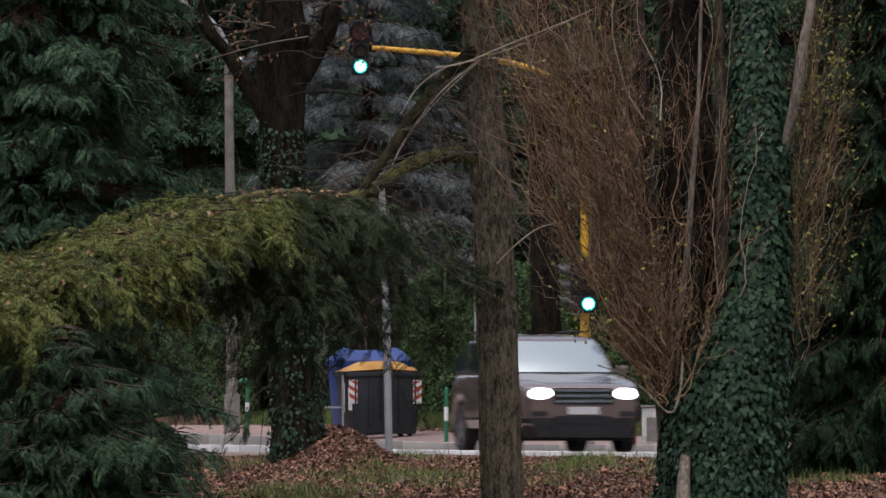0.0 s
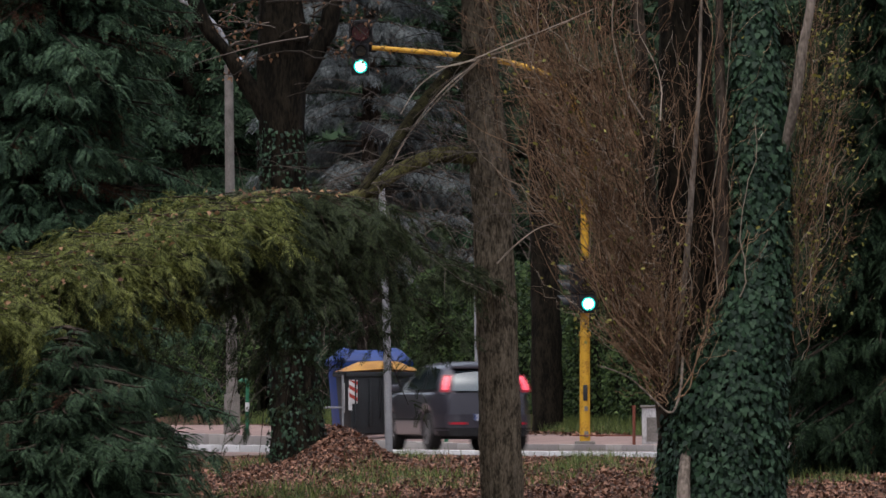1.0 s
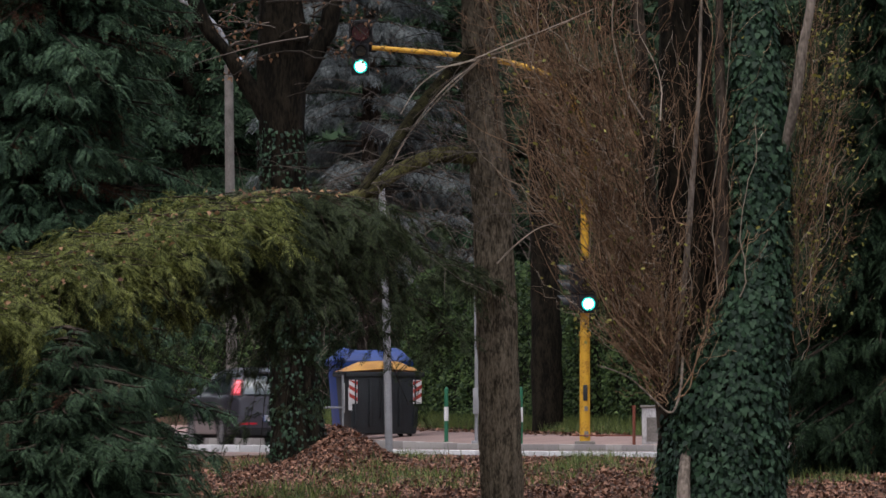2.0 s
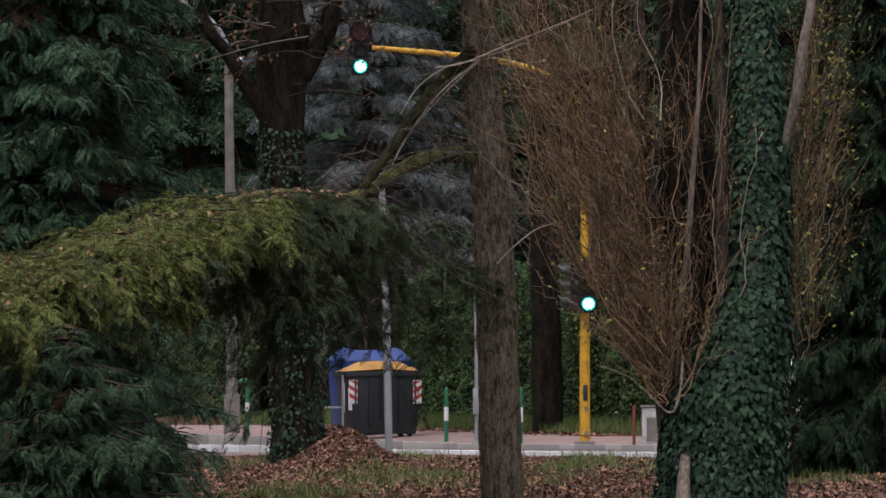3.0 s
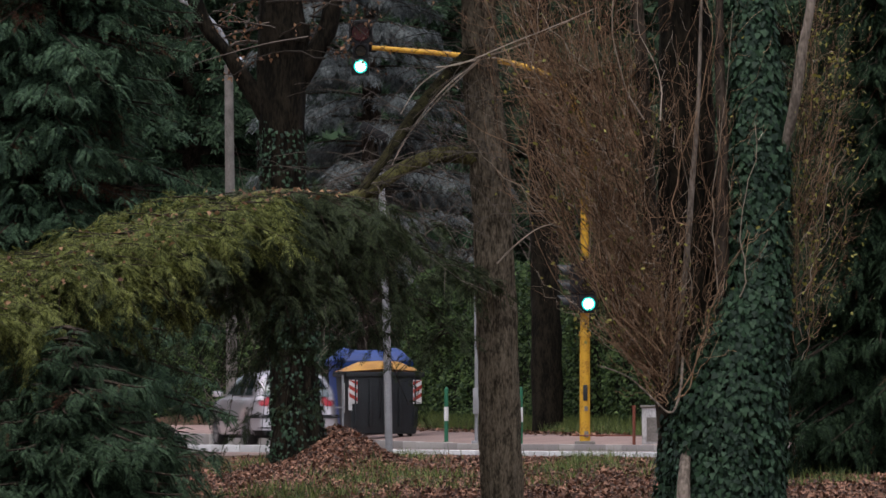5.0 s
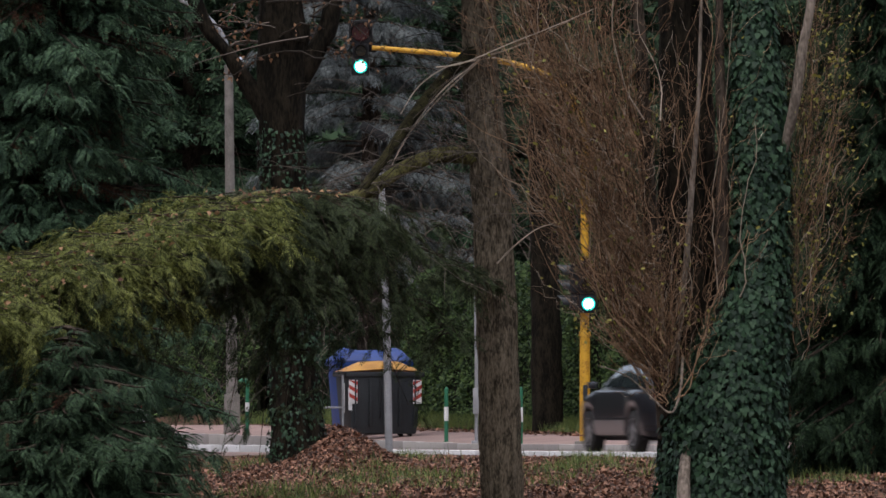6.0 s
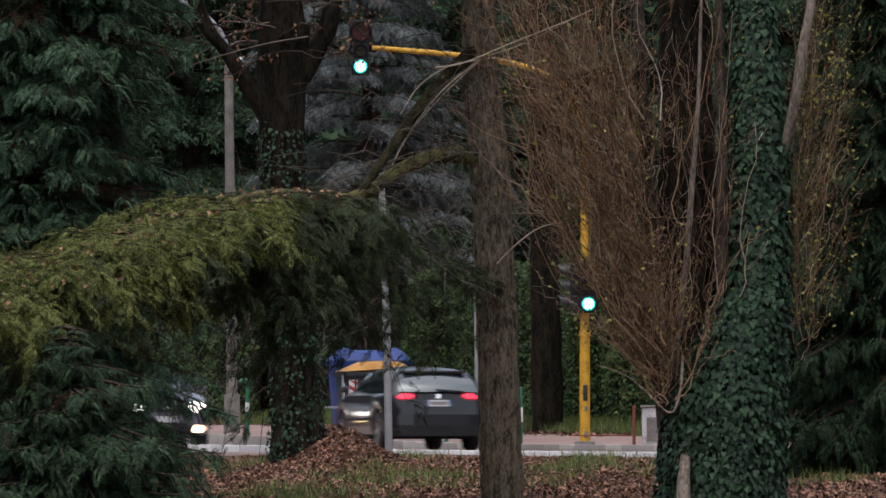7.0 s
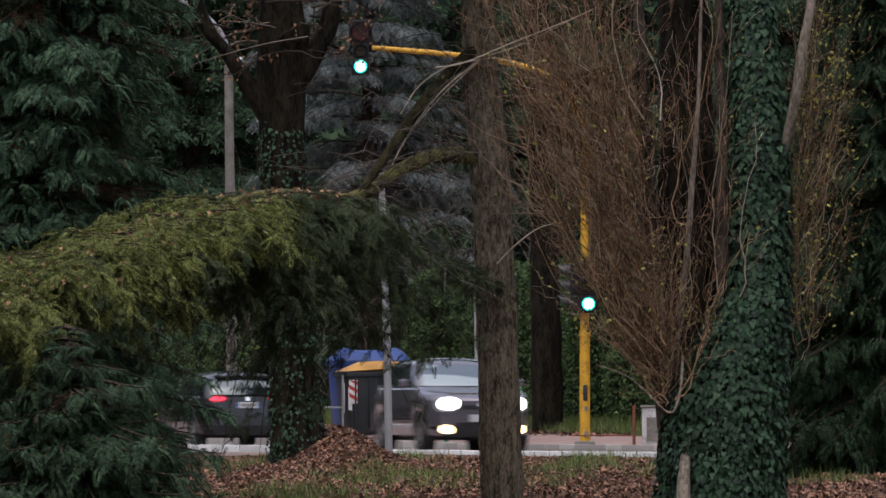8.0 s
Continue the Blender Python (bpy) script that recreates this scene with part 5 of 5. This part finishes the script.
def end_band(sh, front, p0, p1, z0, z1, off, n=18, rounded=False):
    """A strip of skin, proud by off: bumpers, lamps, grilles, plates."""
    bm = bmesh.new()
    rows = []
    for o in (off, -0.03):
        for up in (-1, 1):
            row = []
            for i in range(n + 1):
                q = 2 * i / n - 1
                k = max(0.12, 1 - abs(q) ** 3) ** 0.6 if rounded else 1.0
                row.append(bm.verts.new(sh.end_point(front, p0 + (p1 - p0) * i / n, (z0 + z1) / 2 + up * k * (z1 - z0) / 2, o)))
            rows.append(row)
    for a, b in ((0, 1), (1, 3), (3, 2), (2, 0)):
        for i in range(n):
            bm.faces.new((rows[a][i], rows[a][i + 1], rows[b][i + 1], rows[b][i]))
    for i in (0, n):
        bm.faces.new((rows[0][i], rows[1][i], rows[3][i], rows[2][i]))
    return bm


def body_shell(sh):
    ys = np.linspace(-sh.L / 2, sh.L / 2, 110)
    rings = []
    for y in ys:
        w, zt, zb = sh.half_width(y), sh.top(y), sh.bottom(y)
        half = []
        for f, k in FRACTIONS:
            z = zb + (zt - zb) * f
            half.append((w * k, y + sh.lean(y, z), z))
        half.append((w * 0.5, y + sh.lean(y, zt), zt + 0.018))
        rings.append([(-x, yy, z) for x, yy, z in half] + [(x, yy, z) for x, yy, z in half[::-1]])
    k = len(rings[0])
    bm = bmesh.new()
    vs = [[bm.verts.new(p) for p in r] for r in rings]
    for i in range(len(vs) - 1):
        for j in range(k):
            bm.faces.new((vs[i][j], vs[i][(j + 1) % k], vs[i + 1][(j + 1) % k], vs[i + 1][j]))
    bm.faces.new(vs[0])
    bm.faces.new(vs[-1][::-1])
    return bm


def house_ring(sh, h, inset, z):
    f, r, w = sh.house(h)
    f, r, w = f - inset, r + inset, w - inset
    out = []
    c = 0.20
    for sx, sy, a0 in ((1, 1, 0), (-1, 1, 90), (-1, -1, 180), (1, -1, 270)):
        for i in range(6):
            a = radians(a0 + 90 * i / 5)
            x = sx * (w - c) + c * math.cos(a)
            y = (f if sy > 0 else r) - sy * c + c * math.sin(a)
            yy = y - (0.14 if sy > 0 else -0.10) * (x / w) ** 2
            out.append((x, yy, z + sh.arch(yy, h)))
    return out


def cabin_shell(sh):
    bm = bmesh.new()
    rings = [house_ring(sh, h, i, sh.house_z(min(h, 1)) + dz) for h, i, dz in ((0, 0, -0.03), (0.3, 0, 0), (0.6, 0, 0), (0.82, 0.0, 0), (0.92, 0.015, -0.006), (0.97, 0.045, -0.006), (1.0, 0.10, -0.004), (1.0, 0.2, 0.014), (1.0, 0.34, 0.026), (1.0, 0.5, 0.032))]
    vs = [[bm.verts.new(p) for p in r] for r in rings]
    k = len(vs[0])
    for i in range(len(vs) - 1):
        for j in range(k):
            bm.faces.new((vs[i][j], vs[i][(j + 1) % k], vs[i + 1][(j + 1) % k], vs[i + 1][j]))
    bm.faces.new(vs[-1])
    return bm


def pane(sh, where, a0, a1, h0, h1, off=0.008, side=1):
    """A glass pane on the cabin: where 'front', 'rear' or 'side'; a runs across it."""
    bm = bmesh.new()
    na, nh = 10, 5
    grid = []
    for i in range(na + 1):
        row = []
        for j in range(nh + 1):
            h = h0 + (h1 - h0) * j / nh
            f, r, w = sh.house(h)
            a = a0 + (a1 - a0) * i / na
            z = sh.house_z(h)
            if where == "side":
                y = r + (f - r) * a
                c = (side * (w + off), y, z + sh.arch(y, h))
            else:
                x = a * w
                y = (f - 0.14 * a * a) if where == "front" else (r + 0.10 * a * a)
                c = (x, y + (off if where == "front" else -off), z + off * 0.5 + sh.arch(y, h))
            row.append(bm.verts.new(c))
        grid.append(row)
    for i in range(na):
        for j in range(nh):
            bm.faces.new((grid[i][j], grid[i + 1][j], grid[i + 1][j + 1], grid[i][j + 1]))
    return bm


def wheel_mesh(root, r, x, y, width, spokes):
    side = 1 if x > 0 else -1
    hub = thing_part("wheel", root, pose(x, y, r))
    bm = bmesh.new()
    prof = [(r * 0.66, -width / 2), (r * 0.93, -width / 2), (r, -width / 2 + 0.03), (r, width / 2 - 0.03), (r * 0.93, width / 2), (r * 0.66, width / 2)]
    n = 36
    vs = [[bm.verts.new((q, rr * math.cos(2 * math.pi * i / n), rr * math.sin(2 * math.pi * i / n))) for rr, q in prof] for i in range(n)]
    for i in range(n):
        for j in range(len(prof)):
            a, b = vs[i], vs[(i + 1) % n]
            bm.faces.new((a[j], a[(j + 1) % len(prof)], b[(j + 1) % len(prof)], b[j]))
    part("tyre", bm, "tyre", hub)
    bm = disc(r * 0.64, width * 0.5, (0, 0, 0), "x")
    part("drum", bm, "black", hub)
    bm = disc(r * 0.17, 0.03, (side * width * 0.40, 0, 0), "x", 16)
    for k in range(spokes):
        sp = box(-0.012, 0.012, -r * 0.085, r * 0.085, r * 0.12, r * 0.66, 0.006)
        bmesh.ops.transform(sp, matrix=Matrix.Translation((side * width * 0.38, 0, 0)) @ Matrix.Rotation(2 * math.pi * k / spokes, 4, "X"), verts=sp.verts)
        tmp = bpy.data.meshes.new("spoke")
        sp.to_mesh(tmp)
        sp.free()
        bm.from_mesh(tmp)
        bpy.data.meshes.remove(tmp)
    ringv = [[bm.verts.new((side * width * q, rr * r * math.cos(2 * math.pi * i / n), rr * r * math.sin(2 * math.pi * i / n))) for rr, q in ((0.62, 0.3), (0.62, 0.44), (0.69, 0.47), (0.69, 0.3))] for i in range(n)]
    for i in range(n):
        for j in range(4):
            a, b = ringv[i], ringv[(i + 1) % n]
            bm.faces.new((a[j], a[(j + 1) % 4], b[(j + 1) % 4], b[j]))
    part("rim", bm, "alloy", hub)
    return hub


def thing_part(name, parent, m):
    ob = new(name)
    ob.parent = parent
    ob.matrix_basis = m
    ob.empty_display_size = 0.2
    return ob


def car(label, s):
    sh = Shape(s)
    root = thing("car", (0, 0, 0), label, "car", "cars on the road")
    paint = s["paint"]
    body = part("body", body_shell(sh), paint, root)
    cabin = part("cabin", cabin_shell(sh), paint, root)
    part("windscreen", pane(sh, "front", -0.88, 0.88, 0.06, 0.92), "windscreen", root, "windscreen reflecting the pale sky")
    part("rear_window", pane(sh, "rear", *s.get("rear_glass", (-0.80, 0.80, 0.12, 0.84))), "glass", root, "tinted rear window")
    for side in (-1, 1):
        for a0, a1 in s["doors"]:
            part("side_window", pane(sh, "side", a0, a1, 0.12, 0.86, 0.006, side), "glass", root)
        m = box(-0.08, 0.08, -0.05, 0.05, -0.055, 0.055, 0.035)
        part("mirror", m, paint, root, m=pose(side * (s["W"] / 2 + 0.06), s["ws"][0] - 0.42, s["belt"] + 0.07))
        part("door_seam", box(-0.006, 0.006, s["axles"][0] + 0.35, s["axles"][1] - 0.42, 0.50, 0.535, 0.002), s.get("trim", "black"), root, m=pose(side * (s["W"] / 2 + 0.004), 0, 0))
    dark = s.get("skirt", "black")
    part("front_bumper", end_band(sh, True, -1.5, 1.5, 0.24, s.get("front_skirt", 0.40), 0.015), dark, root)
    part("rear_bumper", end_band(sh, False, -1.5, 1.5, 0.24, s.get("rear_skirt", 0.36), 0.056), dark, root)
    part("bumper_step", end_band(sh, False, -1.55, 1.55, 0.33, 0.60, 0.05), paint, root)
    part("number_plate", end_band(sh, True, -0.30, 0.30, s.get("front_plate", 0.525) - 0.055, s.get("front_plate", 0.525) + 0.055, 0.03, 6), "plate", root, "white number plate")
    z = s.get("plate_z", 0.78)
    plate = part("number_plate", end_band(sh, False, -0.33, 0.33, z - 0.055, z + 0.055, 0.03 if z > 0.62 else 0.06, 6), "plate", root, "white number plate")
    part("plate_bar", end_band(sh, False, -0.22, 0.22, z - 0.025, z + 0.025, 0.033 if z > 0.62 else 0.063, 6), "concrete", plate)
    for sg in (-1, 1):
        part("plate_end", end_band(sh, False, sg * 0.275, sg * 0.328, z - 0.054, z + 0.054, 0.033 if z > 0.62 else 0.063, 2), "blue", plate)
    part("badge", end_band(sh, False, -0.06, 0.06, s["belt"] - 0.09, s["belt"] - 0.01, 0.014, 4), "chrome", root)
    for pair in s["bands"]:
        front, p0, p1, z0, z1, mat, name, off = pair[:8]
        for sg in ((1, -1) if p0 > 0 else (1,)):
            part(name, end_band(sh, front, sg * p0, sg * p1, z0, z1, off, 14, "lamp" in name or name == "badge"), mat, root)
    for h in s.get("high_lamps", ()):
        for sg in (1, -1):
            part("tail_lamp", pane(sh, "rear", sg * h[0], sg * h[1], h[2], h[3], h[5]), h[4], root, "tall red tail lamp")
    if s.get("spoiler"):
        f, r, w = sh.house(1.0)
        part("roof_spoiler", box(-w * 0.86, w * 0.86, r - 0.10, r + 0.22, s["H"] - 0.06 - s.get("arch", 0.07), s["H"] - 0.012 - s.get("arch", 0.07), 0.015), paint, root)
    part("cowl", pane(sh, "front", -0.95, 0.95, 0.0, 0.07, 0.016), "black", root, "black strip below the windscreen")
    f, r, w = sh.house(0.12)
    part("wiper", box(-0.05, 0.42, -0.012, 0.012, -0.012, 0.012, 0.004), "black", root, m=pose(0.0, r - 0.03, sh.house_z(0.16), 0, 4, 0))
    if s.get("rails"):
        f, r, w = sh.house(1.0)
        for sg in (-1, 1):
            part("roof_rail", pipe([(sg * (w - 0.10), r + 0.25, s["H"] - 0.02), (sg * (w - 0.09), r + 0.35, s["H"] + 0.03), (sg * (w - 0.09), f - 0.5, s["H"] + 0.03), (sg * (w - 0.10), f - 0.35, s["H"] - 0.02)], 0.018), "black", root)
    wheels = [wheel_mesh(root, s["wheel"], sx * (s["W"] / 2 - 0.125), yw, 0.21, 5) for yw in s["axles"] for sx in (-1, 1)]
    part("underbody", box(-s["W"] / 2 + 0.26, s["W"] / 2 - 0.26, -s["L"] / 2 + 0.35, s["L"] / 2 - 0.35, 0.19, 0.33, 0.02), "black", root)
    return root, wheels


HEAD, TAIL = True, False
suv = car("champagne-brown off-road car with lit headlamps", dict(
    L=4.50, W=1.94, H=1.77, arch=0.05, round=0.2, front_plate=0.63, nose=0.12, belt=1.17, hood=1.05, cowl=0.95, wheel=0.36, axles=(-1.32, 1.34), sill=0.34, ws=(1.02, 0.36), rw=(-2.16, -1.92), roof=0.76, paint="tan", rails=True,
    doors=((0.05, 0.30), (0.33, 0.58), (0.61, 0.86)), front_skirt=0.52, nose_lean=0.04, tail_lean=0.05,
    bands=((HEAD, 0.60, 1.16, 0.79, 0.97, "lamp_clear", "headlamp", 0.010), (HEAD, 0.61, 1.04, 0.80, 0.955, "beam", "lamp_core", 0.016), (HEAD, -0.56, 0.56, 0.745, 0.785, "chrome", "grille_bar", 0.022), (HEAD, -0.56, 0.56, 0.825, 0.865, "chrome", "grille_bar", 0.022), (HEAD, -0.56, 0.56, 0.905, 0.945, "chrome", "grille_bar", 0.022), (HEAD, -0.58, 0.58, 0.72, 0.96, "black", "grille", 0.008), (HEAD, -0.56, 0.56, 0.44, 0.55, "black", "lower_grille", 0.022), (HEAD, 0.70, 1.0, 0.55, 0.62, "black", "air_intake", 0.01), (TAIL, 0.80, 1.1, 0.8, 1.05, "lamp_red", "tail_lamp", 0.01))))
hatch = car("charcoal hatchback with tall lit red tail lamps", dict(
    L=4.03, W=1.69, H=1.48, nose=0.15, belt=0.97, hood=0.90, cowl=0.98, wheel=0.31, axles=(-1.22, 1.29), ws=(1.12, 0.28), rw=(-1.98, -1.66), roof=0.70, paint="charcoal", spoiler=True,
    doors=((0.12, 0.40), (0.43, 0.82)), rear_glass=(-0.72, 0.72, 0.06, 0.82), plate_z=0.55, rear_skirt=0.38, tail_lean=0.08, high_lamps=((0.80, 1.0, 0.0, 0.64, "lamp_red", 0.022), (0.84, 0.96, 0.07, 0.56, "brake_dim", 0.032)),
    bands=((TAIL, 0.55, 0.95, 0.43, 0.47, "lamp_red", "reflector", 0.058), (HEAD, 0.6, 1.2, 0.68, 0.84, "lamp_clear", "headlamp", 0.01))))
small = car("silver three-door hatchback with a dark bumper strip", dict(
    L=3.83, W=1.65, H=1.43, nose=0.15, belt=0.92, hood=0.84, cowl=0.95, wheel=0.29, axles=(-1.17, 1.27), ws=(1.10, 0.28), rw=(-1.86, -1.48), roof=0.68, paint="silver", skirt="black",
    doors=((0.10, 0.36), (0.40, 0.84)), rear_glass=(-0.84, 0.84, 0.06, 0.84), plate_z=0.73, tail_lean=0.15, rear_skirt=0.33,
    bands=((TAIL, 0.74, 1.22, 0.76, 0.93, "lamp_red", "tail_lamp", 0.014), (TAIL, -1.5, 1.5, 0.545, 0.612, "black", "bumper_strip", 0.062), (TAIL, -0.5, 0.5, 0.84, 0.87, "black", "handle_strip", 0.016), (TAIL, -1.1, 1.1, 0.36, 0.385, "black", "lower_strip", 0.058), (HEAD, 0.6, 1.2, 0.62, 0.8, "lamp_clear", "headlamp", 0.01))))
estate = car("near-black five-door hatchback with lit red tail lamps", dict(
    L=4.29, W=1.77, H=1.42, nose=0.14, belt=0.96, hood=0.86, cowl=1.0, wheel=0.32, axles=(-1.25, 1.33), ws=(1.18, 0.30), rw=(-2.08, -1.66), roof=0.70, paint="ink", spoiler=True,
    doors=((0.08, 0.30), (0.33, 0.56), (0.59, 0.84)), rear_glass=(-0.86, 0.86, 0.08, 0.86), plate_z=0.79, tail_lean=0.14, rear_skirt=0.42,
    bands=((TAIL, 0.66, 1.16, 0.87, 0.95, "brake", "tail_lamp", 0.014), (TAIL, 0.60, 1.2, 0.84, 0.98, "lamp_red", "lamp_surround", 0.008), (HEAD, 0.6, 1.2, 0.65, 0.8, "lamp_clear", "headlamp", 0.01))))
compact = car("grey-blue compact car with lit headlamps and fog lamps", dict(
    L=3.92, W=1.69, H=1.46, nose=0.15, belt=1.00, hood=0.92, cowl=0.98, wheel=0.29, axles=(-1.2, 1.28), ws=(1.06, 0.42), rw=(-1.86, -1.52), roof=0.72, paint="steelblue",
    doors=((0.10, 0.36), (0.40, 0.62), (0.65, 0.84)), front_skirt=0.40, nose_lean=0.06,
    bands=((HEAD, 0.54, 1.22, 0.62, 0.86, "lamp_clear", "headlamp", 0.010), (HEAD, 0.57, 1.06, 0.65, 0.84, "beam", "lamp_core", 0.018), (HEAD, 0.72, 1.03, 0.29, 0.42, "fog", "fog_lamp", 0.024), (HEAD, -0.50, 0.50, 0.66, 0.72, "black", "grille", 0.01), (HEAD, -0.62, 0.62, 0.28, 0.46, "black", "lower_grille", 0.02), (HEAD, -0.1, 0.1, 0.70, 0.75, "chrome", "badge", 0.02), (TAIL, 0.8, 1.1, 0.8, 1.05, "lamp_red", "tail_lamp", 0.01))))


def drive(car_wheels, offset, heading, reach, marks, radius, spin):
    """Key a car along its lane; marks are (seconds, depth of its leading or trailing face), reach from there to its middle."""
    root, wheels = car_wheels
    turn = HEADING + heading
    rows = []
    for t, y in marks:
        yc = y + reach * math.cos(radians(HEADING))
        rows.append((t, pose(on_lane(offset, yc), yc, 0, 0, 0, turn)))
    walk(root, rows)
    t0, t1 = spin
    n = round((t1 - t0) * FPS)
    for w in wheels:
        p = w.location.copy()
        keys = [(0.0, pose(*p))] if t0 > 0 else []
        keys += [(t0 + k / FPS, pose(*p, -80 * k)) for k in range(n + 1)]
        if t1 < 8.0:
            keys.append((8.0, pose(*p, -80 * n)))
        walk(w, keys)


def motions():
    drive(suv, -3.0, 180, 2.25, ((0.0, 131.2), (0.3, 126.0), (0.5, 122.5), (1.0, 113.8), (2.0, 96.4), (8.0, -8.0)), 0.36, (0.0, 1.2))
    drive(hatch, 0.0, 0, 2.015, ((0.0, 131.8), (0.6, 141.8), (1.0, 148.4), (1.5, 155.9), (2.0, 163.4), (3.0, 178.4), (8.0, 253.0)), 0.31, (0.0, 2.2))
    drive(small, 0.0, 0, 1.915, ((0.0, 78.0), (2.8, 126.0), (3.6, 139.5), (3.8, 142.9), (4.5, 153.8), (5.0, 161.6), (6.0, 177.0), (8.0, 208.0)), 0.29, (2.6, 5.0))
    drive(estate, 0.0, 0, 2.145, ((0.0, 40.0), (5.8, 132.6), (6.4, 142.0), (7.2, 154.5), (8.0, 165.4)), 0.32, (5.4, 8.0))
    drive(compact, -3.0, 180, 1.96, ((0.0, 309.0), (6.4, 171.4), (7.0, 158.6), (7.2, 154.5), (7.5, 148.0), (7.8, 141.3), (8.0, 136.95)), 0.29, (6.2, 8.0))


motions()
